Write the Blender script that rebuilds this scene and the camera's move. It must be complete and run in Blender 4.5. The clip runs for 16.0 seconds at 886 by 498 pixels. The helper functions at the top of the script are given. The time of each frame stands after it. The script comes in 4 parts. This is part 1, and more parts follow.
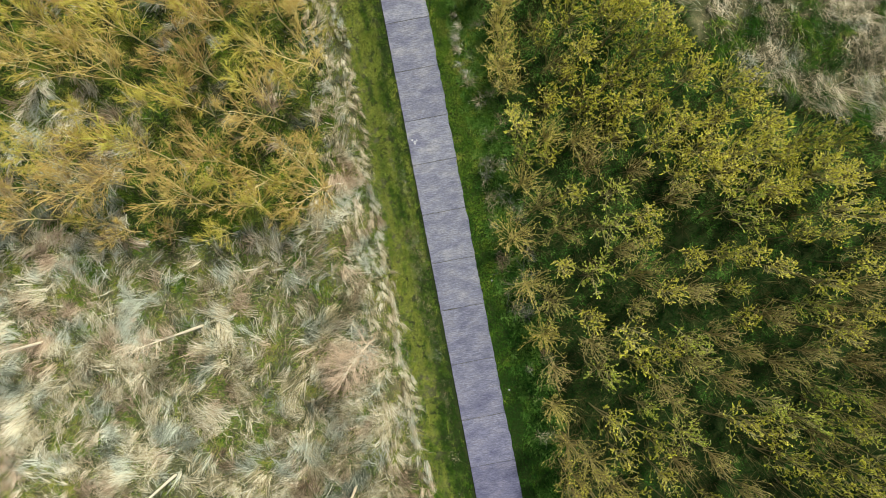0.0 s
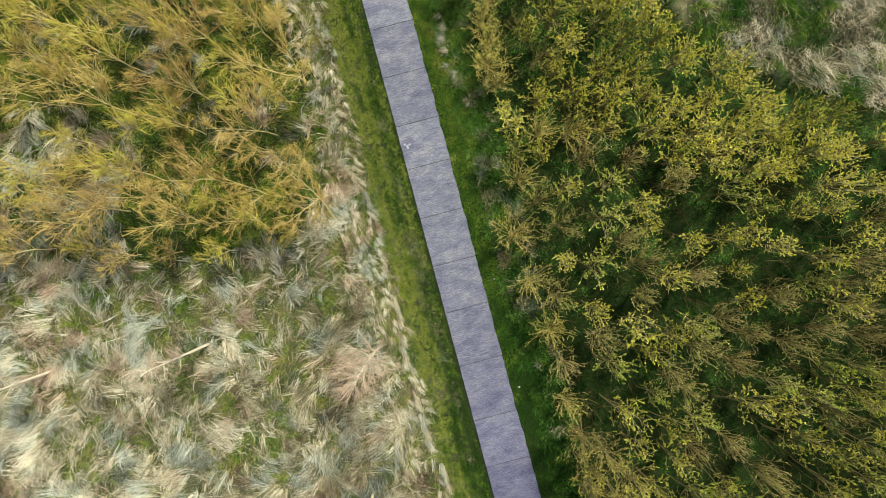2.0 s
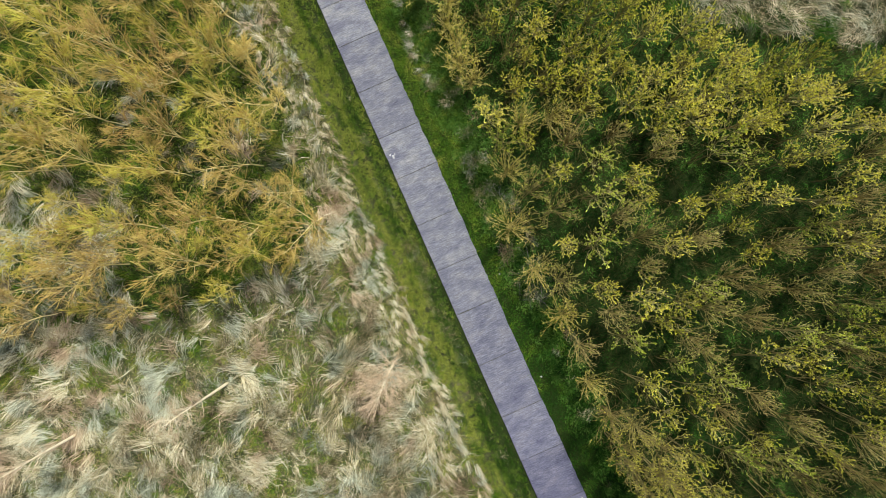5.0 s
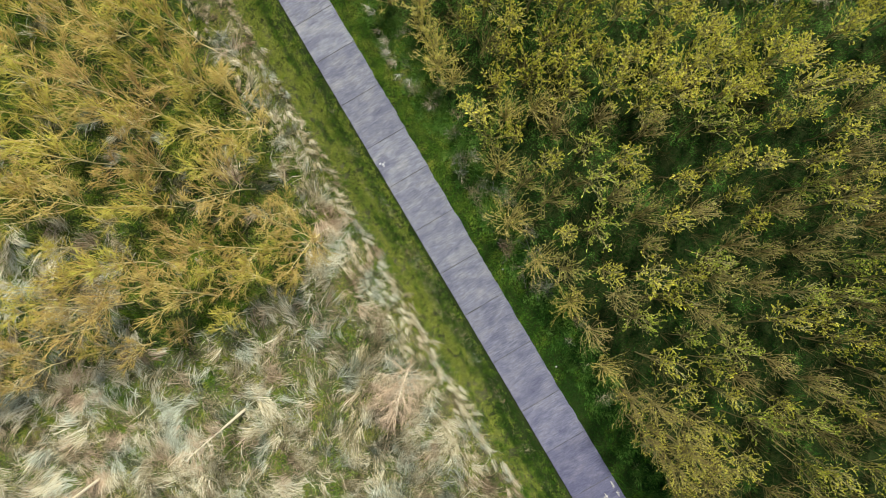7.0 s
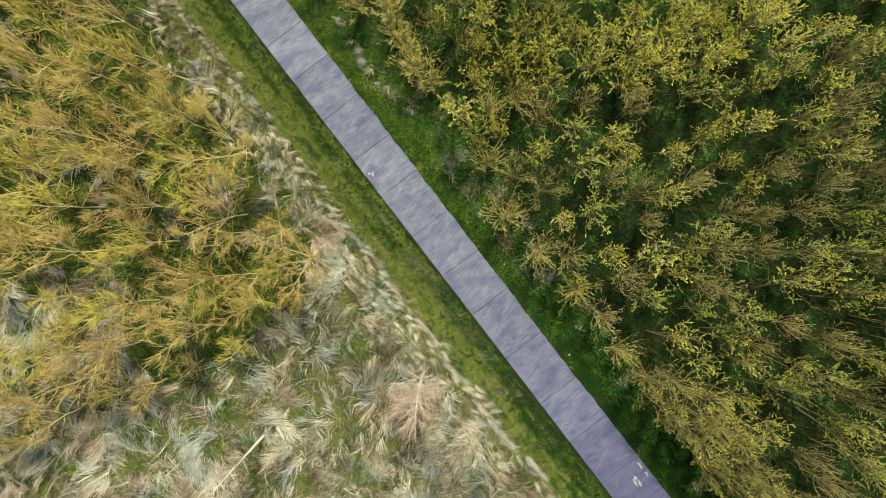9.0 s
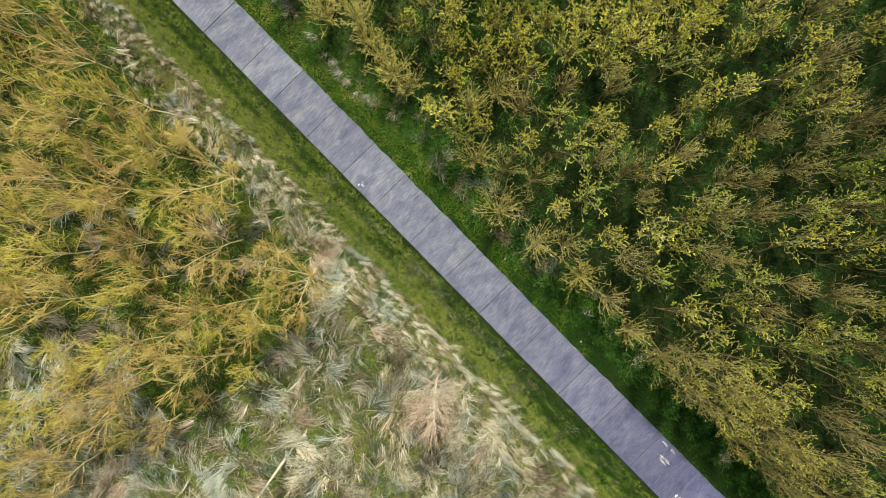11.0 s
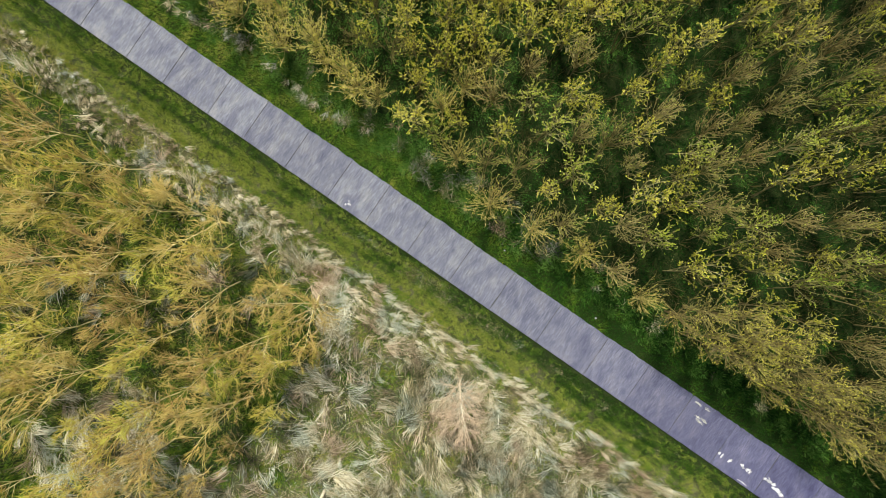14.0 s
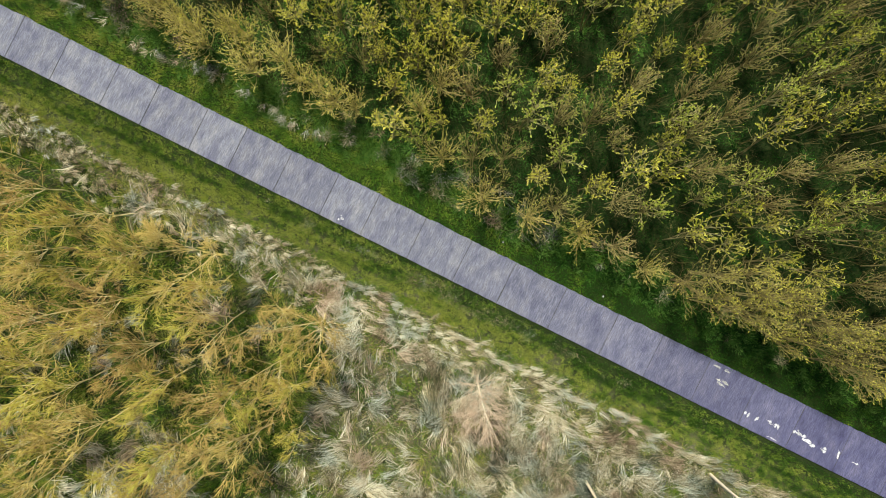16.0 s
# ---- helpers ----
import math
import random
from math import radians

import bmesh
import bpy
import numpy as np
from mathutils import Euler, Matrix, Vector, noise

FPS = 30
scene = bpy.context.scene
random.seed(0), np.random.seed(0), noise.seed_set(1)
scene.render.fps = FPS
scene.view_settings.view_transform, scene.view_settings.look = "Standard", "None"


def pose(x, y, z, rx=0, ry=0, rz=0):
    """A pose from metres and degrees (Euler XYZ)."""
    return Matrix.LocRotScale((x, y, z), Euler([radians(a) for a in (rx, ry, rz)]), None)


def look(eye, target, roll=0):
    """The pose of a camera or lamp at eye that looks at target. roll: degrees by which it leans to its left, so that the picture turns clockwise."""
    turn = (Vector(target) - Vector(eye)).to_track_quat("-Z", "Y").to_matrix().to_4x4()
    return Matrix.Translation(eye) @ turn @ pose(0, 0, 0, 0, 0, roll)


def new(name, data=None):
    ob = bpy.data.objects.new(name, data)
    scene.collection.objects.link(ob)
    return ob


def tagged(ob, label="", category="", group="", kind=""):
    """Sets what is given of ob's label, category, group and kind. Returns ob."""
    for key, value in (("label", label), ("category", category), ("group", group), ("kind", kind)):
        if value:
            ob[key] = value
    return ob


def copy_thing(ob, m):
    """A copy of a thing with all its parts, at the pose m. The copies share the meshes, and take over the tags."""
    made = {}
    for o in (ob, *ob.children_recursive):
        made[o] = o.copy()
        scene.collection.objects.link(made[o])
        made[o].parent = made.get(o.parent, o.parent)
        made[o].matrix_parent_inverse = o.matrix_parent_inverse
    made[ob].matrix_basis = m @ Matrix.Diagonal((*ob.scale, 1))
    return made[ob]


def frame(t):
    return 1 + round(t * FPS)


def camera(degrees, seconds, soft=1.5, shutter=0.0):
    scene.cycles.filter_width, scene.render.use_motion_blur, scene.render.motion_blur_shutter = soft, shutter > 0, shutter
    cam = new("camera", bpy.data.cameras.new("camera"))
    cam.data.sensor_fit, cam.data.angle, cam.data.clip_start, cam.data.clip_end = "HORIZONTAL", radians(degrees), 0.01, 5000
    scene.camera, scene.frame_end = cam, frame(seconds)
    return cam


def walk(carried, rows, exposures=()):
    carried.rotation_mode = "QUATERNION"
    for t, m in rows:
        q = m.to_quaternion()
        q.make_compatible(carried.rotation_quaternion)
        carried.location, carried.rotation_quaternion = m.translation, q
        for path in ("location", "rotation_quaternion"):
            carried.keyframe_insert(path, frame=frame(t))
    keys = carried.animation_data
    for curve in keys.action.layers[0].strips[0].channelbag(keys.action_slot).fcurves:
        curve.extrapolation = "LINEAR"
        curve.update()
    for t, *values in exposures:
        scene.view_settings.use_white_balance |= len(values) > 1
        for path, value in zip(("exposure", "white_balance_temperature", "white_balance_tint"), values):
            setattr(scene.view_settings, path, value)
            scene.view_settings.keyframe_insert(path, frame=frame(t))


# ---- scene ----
# A concrete slab path between a meadow of dead grass and young willow woods, from a drone that turns on the spot.
cam = camera(65.3, 16.0, soft=0.6)
PATH = [
    (0.0, pose(0.000, 0.000, 39.20, 0, 0, 0.00)),
    (0.5, pose(0.000, 0.027, 39.19, 0, 0, -1.00)),
    (1.0, pose(0.000, 0.053, 39.19, 0, 0, -1.90)),
    (1.5, pose(0.000, 0.080, 39.18, 0, 0, -2.95)),
    (2.0, pose(-0.006, 0.111, 39.18, 0, 0, -4.00)),
    (2.5, pose(-0.013, 0.141, 39.17, 0, 0, -5.15)),
    (3.0, pose(-0.019, 0.171, 39.17, 0, 0, -6.60)),
    (3.5, pose(-0.026, 0.202, 39.16, 0, 0, -8.12)),
    (4.0, pose(-0.028, 0.236, 39.16, 0, 0, -9.75)),
    (6.5, pose(-0.038, 0.407, 39.14, 0, 0, -17.95)),
    (7.0, pose(-0.026, 0.432, 39.10, 0, 0, -19.68)),
    (7.5, pose(-0.013, 0.456, 39.06, 0, 0, -21.45)),
    (8.0, pose(0.000, 0.481, 39.02, 0, 0, -23.20)),
    (8.5, pose(0.032, 0.500, 38.95, 0, 0, -24.95)),
    (9.0, pose(0.064, 0.519, 38.89, 0, 0, -26.60)),
    (11.5, pose(0.218, 0.593, 38.53, 0, 0, -35.25)),
    (12.0, pose(0.256, 0.609, 38.47, 0, 0, -37.00)),
    (12.5, pose(0.295, 0.625, 38.40, 0, 0, -38.80)),
    (13.0, pose(0.329, 0.636, 38.33, 0, 0, -40.55)),
    (13.5, pose(0.362, 0.647, 38.26, 0, 0, -42.35)),
    (14.0, pose(0.385, 0.644, 38.21, 0, 0, -44.30)),
    (14.5, pose(0.407, 0.641, 38.16, 0, 0, -46.30)),
    (15.0, pose(0.423, 0.629, 38.14, 0, 0, -48.40)),
    (15.5, pose(0.439, 0.618, 38.11, 0, 0, -50.50)),
    (16.0, pose(0.455, 0.606, 38.09, 0, 0, -52.50)),
]
walk(cam, PATH, [(0.0, 0.66), (8.0, 0.68), (16.0, 0.73)])

# ---- world and sun ----
SUN_TURN, SUN_UP = 52.0, 61.0  # degrees from +x towards +y, and above the horizon
world = bpy.data.worlds.new("sky")
scene.world = world
world.use_nodes = True
wn = world.node_tree
sky = wn.nodes.new("ShaderNodeTexSky")
sky.sky_type, sky.sun_disc = "NISHITA", False
sky.sun_elevation, sky.sun_rotation = radians(SUN_UP), radians(90 - SUN_TURN)
wn.links.new(sky.outputs[0], wn.nodes["Background"].inputs[0])
wn.nodes["Background"].inputs[1].default_value = 0.070
lamp = bpy.data.lights.new("sun", "SUN")
lamp.energy, lamp.angle, lamp.color = 4.85, radians(6.0), (0.993, 0.97, 0.88)
toward = Vector((math.cos(radians(SUN_TURN)) * math.cos(radians(SUN_UP)), math.sin(radians(SUN_TURN)) * math.cos(radians(SUN_UP)), math.sin(radians(SUN_UP))))
new("sun", lamp).matrix_basis = look(toward * 80, (0, 0, 0))


# ---- materials ----
def material(name, rough=0.8, spec=0.2):
    mat = bpy.data.materials.new(name)
    mat.use_nodes = True
    nt = mat.node_tree
    bsdf = nt.nodes["Principled BSDF"]
    bsdf.inputs["Roughness"].default_value = rough
    bsdf.inputs["Specular IOR Level"].default_value = spec
    return mat, nt, bsdf


def ramp(nt, source, stops):
    node = nt.nodes.new("ShaderNodeValToRGB")
    band = node.color_ramp
    while len(band.elements) < len(stops):
        band.elements.new(0.5)
    for element, (at, colour) in zip(band.elements, stops):
        element.position, element.color = at, (*colour, 1)
    nt.links.new(source, node.inputs[0])
    return node.outputs[0]


def grain(nt, scale, detail=3.0, stretch=(1, 1, 1), turn=0.0, rough=0.55):
    where = nt.nodes.new("ShaderNodeNewGeometry")
    place = nt.nodes.new("ShaderNodeMapping")
    place.vector_type = "TEXTURE"
    place.inputs["Rotation"].default_value = (0, 0, turn)
    place.inputs["Scale"].default_value = stretch
    tex = nt.nodes.new("ShaderNodeTexNoise")
    tex.inputs["Scale"].default_value, tex.inputs["Detail"].default_value, tex.inputs["Roughness"].default_value = scale, detail, rough
    nt.links.new(where.outputs["Position"], place.inputs[0])
    nt.links.new(place.outputs[0], tex.inputs["Vector"])
    return tex.outputs["Fac"]


def maths(nt, op, a, b):
    node = nt.nodes.new("ShaderNodeMath")
    node.operation = op
    for n, v in enumerate((a, b)):
        if isinstance(v, (int, float)):
            node.inputs[n].default_value = v
        else:
            nt.links.new(v, node.inputs[n])
    return node.outputs[0]


def mixed(nt, fac, a, b, blend="MIX"):
    node = nt.nodes.new("ShaderNodeMix")
    node.data_type, node.blend_type = "RGBA", blend
    for socket, v in ((node.inputs[0], fac), (node.inputs[6], a), (node.inputs[7], b)):
        if isinstance(v, (int, float)):
            socket.default_value = v
        elif isinstance(v, tuple):
            socket.default_value = (*v, 1)
        else:
            nt.links.new(v, socket)
    return node.outputs[2]


def bumped(nt, bsdf, height, strength, distance):
    node = nt.nodes.new("ShaderNodeBump")
    node.inputs["Strength"].default_value, node.inputs["Distance"].default_value = strength, distance
    nt.links.new(height, node.inputs["Height"])
    nt.links.new(node.outputs[0], bsdf.inputs["Normal"])


def attribute(nt, name):
    node = nt.nodes.new("ShaderNodeAttribute")
    node.attribute_name = name
    return node.outputs["Fac"]


def sprouting(name, stops, rough=0.7, through_light=0.25, own=0.25, spec=0.08, others=()):
    """Blades, twigs and leaves: the colour runs with the mesh's 'tone' and differs from piece to piece and plant to plant."""
    mat, nt, bsdf = material(name, rough, spec)
    geo = nt.nodes.new("ShaderNodeNewGeometry")
    info = nt.nodes.new("ShaderNodeObjectInfo")
    t = attribute(nt, "tone")
    t = maths(nt, "ADD", t, maths(nt, "MULTIPLY", maths(nt, "SUBTRACT", geo.outputs["Random Per Island"], 0.5), own))
    t = maths(nt, "ADD", t, maths(nt, "MULTIPLY", maths(nt, "SUBTRACT", info.outputs["Random"], 0.5), 0.5))
    colour = ramp(nt, t, stops)
    for scale, low, high, other in others:  # patches where another colour family prevails
        share = ramp(nt, maths(nt, "ADD", grain(nt, scale, 3), maths(nt, "MULTIPLY", maths(nt, "SUBTRACT", geo.outputs["Random Per Island"], 0.5), 0.12)), [(low, (0, 0, 0)), (high, (1, 1, 1))])
        colour = mixed(nt, share, colour, ramp(nt, t, other))
    nt.links.new(colour, bsdf.inputs["Base Color"])
    if through_light:
        shine = nt.nodes.new("ShaderNodeBsdfTranslucent")
        nt.links.new(colour, shine.inputs[0])
        both = nt.nodes.new("ShaderNodeMixShader")
        both.inputs[0].default_value = through_light
        nt.links.new(bsdf.outputs[0], both.inputs[1])
        nt.links.new(shine.outputs[0], both.inputs[2])
        nt.links.new(both.outputs[0], nt.nodes["Material Output"].inputs[0])
    return mat


LEAN = radians(10.9)  # the path runs this much off the -y axis
CA, SA = math.cos(LEAN), math.sin(LEAN)


def concrete():
    mat, nt, bsdf = material("brushed_concrete", 0.85, 0.25)
    info = nt.nodes.new("ShaderNodeObjectInfo")
    brush = maths(nt, "ADD", maths(nt, "MULTIPLY", grain(nt, 13.0, 2, (7.0, 0.5, 1), LEAN, 0.6), 0.5), maths(nt, "MULTIPLY", grain(nt, 11.0, 4, (1.6, 0.6, 1), LEAN, 0.75), 0.5))
    fine = grain(nt, 22.0, 4)
    stain = grain(nt, 1.1, 6, (1.5, 0.8, 1), LEAN, 0.65)
    base = ramp(nt, stain, [(0.32, (0.078, 0.080, 0.112)), (0.5, (0.122, 0.126, 0.152)), (0.68, (0.172, 0.171, 0.180))])
    streak = ramp(nt, brush, [(0.38, (0.64, 0.64, 0.65)), (0.5, (0.97, 0.97, 0.97)), (0.62, (1.38, 1.38, 1.38))])
    colour = mixed(nt, 1.0, base, streak, "MULTIPLY")
    colour = mixed(nt, 1.0, colour, ramp(nt, fine, [(0.28, (0.8, 0.8, 0.8)), (0.5, (1, 1, 1)), (0.75, (1.1, 1.1, 1.1))]), "MULTIPLY")
    colour = mixed(nt, 1.0, colour, ramp(nt, info.outputs["Random"], [(0, (0.86, 0.86, 0.89)), (1, (1.1, 1.1, 1.08))]), "MULTIPLY")
    # tree shade painted in: the path's far stretch turns darker and violet
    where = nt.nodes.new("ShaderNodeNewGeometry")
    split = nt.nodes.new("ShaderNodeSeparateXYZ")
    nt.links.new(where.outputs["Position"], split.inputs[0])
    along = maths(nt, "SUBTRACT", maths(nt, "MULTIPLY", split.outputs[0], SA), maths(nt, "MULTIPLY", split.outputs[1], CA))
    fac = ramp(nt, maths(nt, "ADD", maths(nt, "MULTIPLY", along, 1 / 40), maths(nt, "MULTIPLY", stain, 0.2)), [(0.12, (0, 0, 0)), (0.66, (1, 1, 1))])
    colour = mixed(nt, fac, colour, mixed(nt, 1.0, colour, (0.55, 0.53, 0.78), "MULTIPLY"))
    nt.links.new(colour, bsdf.inputs["Base Color"])
    bumped(nt, bsdf, maths(nt, "ADD", brush, fine), 0.5, 0.012)
    return mat


def soil():
    mat, nt, bsdf = material("litter_and_soil", 0.95, 0.1)
    coarse, fine = grain(nt, 0.8, 5), grain(nt, 22.0, 6, (1, 2.2, 1), 0.6, 0.85)
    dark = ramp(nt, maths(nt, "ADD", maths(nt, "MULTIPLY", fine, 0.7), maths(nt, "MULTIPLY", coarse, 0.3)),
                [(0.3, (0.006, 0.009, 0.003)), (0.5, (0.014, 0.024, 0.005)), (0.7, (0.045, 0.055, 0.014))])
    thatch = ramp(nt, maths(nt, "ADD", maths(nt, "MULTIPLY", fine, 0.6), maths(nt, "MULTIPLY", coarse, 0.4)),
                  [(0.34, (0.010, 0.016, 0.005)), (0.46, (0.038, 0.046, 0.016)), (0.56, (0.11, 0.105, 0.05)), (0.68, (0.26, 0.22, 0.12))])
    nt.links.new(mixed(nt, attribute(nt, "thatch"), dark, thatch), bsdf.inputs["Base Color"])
    bumped(nt, bsdf, fine, 0.8, 0.06)
    return mat


def bark(name, stops, scale=14.0):
    mat, nt, bsdf = material(name, 0.8, 0.2)
    info = nt.nodes.new("ShaderNodeObjectInfo")
    mark = grain(nt, scale, 4, (1, 1, 3))
    colour = ramp(nt, maths(nt, "ADD", mark, maths(nt, "MULTIPLY", maths(nt, "SUBTRACT", info.outputs["Random"], 0.5), 0.25)), stops)
    nt.links.new(colour, bsdf.inputs["Base Color"])
    bumped(nt, bsdf, mark, 0.5, 0.01)
    return mat


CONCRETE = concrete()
SOIL = soil()
WORN = bark("worn_beige_paint", [(0.35, (0.17, 0.17, 0.16)), (0.6, (0.34, 0.335, 0.29))], 30)
WHITE = bark("flaking_white_paint", [(0.35, (0.22, 0.22, 0.22)), (0.55, (0.50, 0.50, 0.49))], 30)
JOINT = bark("mossy_joint", [(0.35, (0.016, 0.017, 0.012)), (0.65, (0.06, 0.058, 0.04))], 8)
STRAW = sprouting("dead_grass", [(0.0, (0.05, 0.06, 0.025)), (0.2, (0.15, 0.13, 0.065)), (0.4, (0.33, 0.275, 0.15)), (0.6, (0.50, 0.435, 0.26)), (0.8, (0.66, 0.60, 0.40)), (1.0, (0.80, 0.76, 0.57))], own=0.4, others=(
    (0.55, 0.50, 0.59, [(0.0, (0.04, 0.055, 0.03)), (0.3, (0.17, 0.185, 0.13)), (0.6, (0.36, 0.385, 0.28)), (1.0, (0.62, 0.65, 0.51))]),
    (0.42, 0.54, 0.62, [(0.0, (0.06, 0.045, 0.025)), (0.3, (0.20, 0.145, 0.085)), (0.6, (0.38, 0.285, 0.18)), (1.0, (0.62, 0.49, 0.34))])))
REED = sprouting("grey_dead_reeds", [(0.0, (0.04, 0.045, 0.02)), (0.3, (0.17, 0.15, 0.085)), (0.6, (0.43, 0.37, 0.23)), (1.0, (0.74, 0.66, 0.47))], own=0.4, others=(
    (0.6, 0.55, 0.63, [(0.0, (0.04, 0.05, 0.025)), (0.4, (0.19, 0.20, 0.13)), (1.0, (0.50, 0.52, 0.40))]),))
GREEN = sprouting("green_grass", [(0.0, (0.010, 0.040, 0.004)), (0.35, (0.035, 0.105, 0.008)), (0.65, (0.10, 0.185, 0.014)), (0.85, (0.19, 0.25, 0.025)), (1.0, (0.30, 0.29, 0.06))], own=0.4)
VERGE = sprouting("mown_verge_grass", [(0.0, (0.012, 0.042, 0.004)), (0.35, (0.040, 0.092, 0.009)), (0.65, (0.105, 0.175, 0.018)), (1.0, (0.245, 0.28, 0.045))], own=0.35)
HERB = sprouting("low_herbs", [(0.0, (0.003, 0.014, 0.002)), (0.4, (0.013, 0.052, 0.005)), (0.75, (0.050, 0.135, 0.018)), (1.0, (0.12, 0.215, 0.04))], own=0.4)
GOLD_TWIG = sprouting("golden_willow_twigs", [(0.0, (0.32, 0.205, 0.06)), (0.3, (0.44, 0.355, 0.072)), (0.6, (0.57, 0.50, 0.085)), (1.0, (0.60, 0.60, 0.105))], 0.6, 0.2)
TAN_TWIG = sprouting("tan_willow_twigs", [(0.0, (0.32, 0.20, 0.075)), (0.4, (0.46, 0.33, 0.095)), (0.8, (0.59, 0.455, 0.13)), (1.0, (0.64, 0.53, 0.18))], 0.6, 0.15)
BROWN_TWIG = sprouting("brown_twigs", [(0.0, (0.07, 0.055, 0.019)), (0.25, (0.13, 0.112, 0.038)), (0.55, (0.27, 0.238, 0.085)), (1.0, (0.45, 0.405, 0.20))], 0.65, 0.1)
RUST_TWIG = sprouting("rusty_twigs", [(0.0, (0.09, 0.072, 0.026)), (0.5, (0.215, 0.172, 0.06)), (1.0, (0.36, 0.32, 0.11))], 0.65, 0.1)
PALE_TWIG = sprouting("dry_pale_twigs", [(0.0, (0.33, 0.23, 0.14)), (0.5, (0.58, 0.43, 0.28)), (1.0, (0.74, 0.60, 0.42))], 0.7, 0.1)
OCHRE_TWIG = sprouting("ochre_twigs", [(0.0, (0.12, 0.09, 0.032)), (0.5, (0.27, 0.215, 0.075)), (1.0, (0.44, 0.37, 0.15))], 0.65, 0.1)
GREY_TWIG = sprouting("grey_dead_twigs", [(0.0, (0.05, 0.05, 0.04)), (0.5, (0.11, 0.105, 0.09)), (1.0, (0.22, 0.21, 0.19))], 0.7, 0.1)
STAR_TWIG = sprouting("tan_bush_twigs", [(0.0, (0.20, 0.155, 0.05)), (0.5, (0.43, 0.35, 0.10)), (1.0, (0.62, 0.54, 0.20))], 0.65, 0.15)
STONE = bark("grey_stone", [(0.35, (0.22, 0.22, 0.21)), (0.65, (0.38, 0.38, 0.36))], 25)
GOLD_LEAF = sprouting("budding_gold_leaves", [(0.0, (0.28, 0.22, 0.03)), (0.5, (0.44, 0.36, 0.045)), (1.0, (0.56, 0.50, 0.07))], 0.55, 0.3)
LIME_LEAF = sprouting("young_lime_leaves", [(0.0, (0.10, 0.16, 0.015)), (0.4, (0.285, 0.355, 0.038)), (0.7, (0.50, 0.545, 0.065)), (1.0, (0.68, 0.70, 0.13))], 0.5, 0.3)
YELLOW_LEAF = sprouting("young_yellow_leaves", [(0.0, (0.15, 0.18, 0.015)), (0.4, (0.40, 0.41, 0.038)), (0.7, (0.66, 0.61, 0.065)), (1.0, (0.82, 0.75, 0.13))], 0.5, 0.3)
GOLD_BARK = bark("pale_gold_bark", [(0.3, (0.54, 0.43, 0.16)), (0.7, (0.76, 0.65, 0.33))])
BROWN_BARK = bark("olive_brown_bark", [(0.3, (0.15, 0.12, 0.045)), (0.7, (0.30, 0.25, 0.10))])
PALE_BARK = bark("bare_pale_wood", [(0.3, (0.66, 0.54, 0.34)), (0.7, (0.82, 0.74, 0.55))])

# ---- helpers for meshes ----
rng = np.random.default_rng(7)


def mesh_of(name, verts, polys, mats, tone=None, kinds=None):
    """A mesh from an array of places and groups of polygons (arrays with one polygon a row)."""
    me = bpy.data.meshes.new(name)
    verts = np.asarray(verts, np.float32)
    me.vertices.add(len(verts))
    me.vertices.foreach_set("co", verts.ravel())
    loops = np.concatenate([p.ravel() for p in polys]).astype(np.int32)
    sizes = np.concatenate([np.full(len(p), p.shape[1]) for p in polys])
    me.loops.add(len(loops))
    me.loops.foreach_set("vertex_index", loops)
    me.polygons.add(len(sizes))
    me.polygons.foreach_set("loop_start", np.r_[0, np.cumsum(sizes)[:-1]].astype(np.int32))
    for mat in mats:
        me.materials.append(mat)
    if tone is not None:
        at = me.attributes.new("tone", "FLOAT", "POINT")
        at.data.foreach_set("value", np.asarray(tone, np.float32))
    me.update(calc_edges=True)
    return me


def part(name, mesh, parent, label=""):
    ob = new(name, mesh)
    ob.parent = parent
    return tagged(ob, label)


def patches(x, y, size, seed):
    """Smooth random values from 0 to 1 over the plane, with features of that size in metres."""
    grid = np.random.default_rng(seed).random((64, 64))
    total = 0
    for octave, weight in ((1, 0.65), (2.3, 0.35)):
        u, v = np.asarray(x) / size * octave + 500.3, np.asarray(y) / size * octave + 500.7
        i, j = np.floor(u).astype(int), np.floor(v).astype(int)
        f, g = u - i, v - j
        f, g = f * f * (3 - 2 * f), g * g * (3 - 2 * g)
        cell = lambda a, b: grid[(i + a) % 64, (j + b) % 64]
        total = total + weight * ((cell(0, 0) * (1 - f) + cell(1, 0) * f) * (1 - g) + (cell(0, 1) * (1 - f) + cell(1, 1) * f) * g)
    return total


def across(x, y):
    return x * CA + y * SA


def along(x, y):
    return x * SA - y * CA


REACH = 31.5
WEST, EAST = -0.80, 1.70  # the slabs' edges, across the path


def scattered(count):
    """Even places over the round plan, sparser in its outer north-north-east and south-south-west."""
    r, a = REACH * np.sqrt(rng.random(count)), rng.random(count) * 2 * np.pi
    outer = (r > 18.5) & (np.abs(np.cos(a - radians(63.0))) > math.cos(radians(25.0))) & (rng.random(count) < 0.7)
    return (r * np.cos(a))[~outer], (r * np.sin(a))[~outer]


def blots(x, y, spots):
    """How strongly each place lies in one of the round spots (x, y, radius)."""
    total = np.zeros(np.shape(x))
    for a, c, r in spots:
        total = np.maximum(total, np.exp(-((x - a) ** 2 + (y - c) ** 2) / r ** 2))
    return total


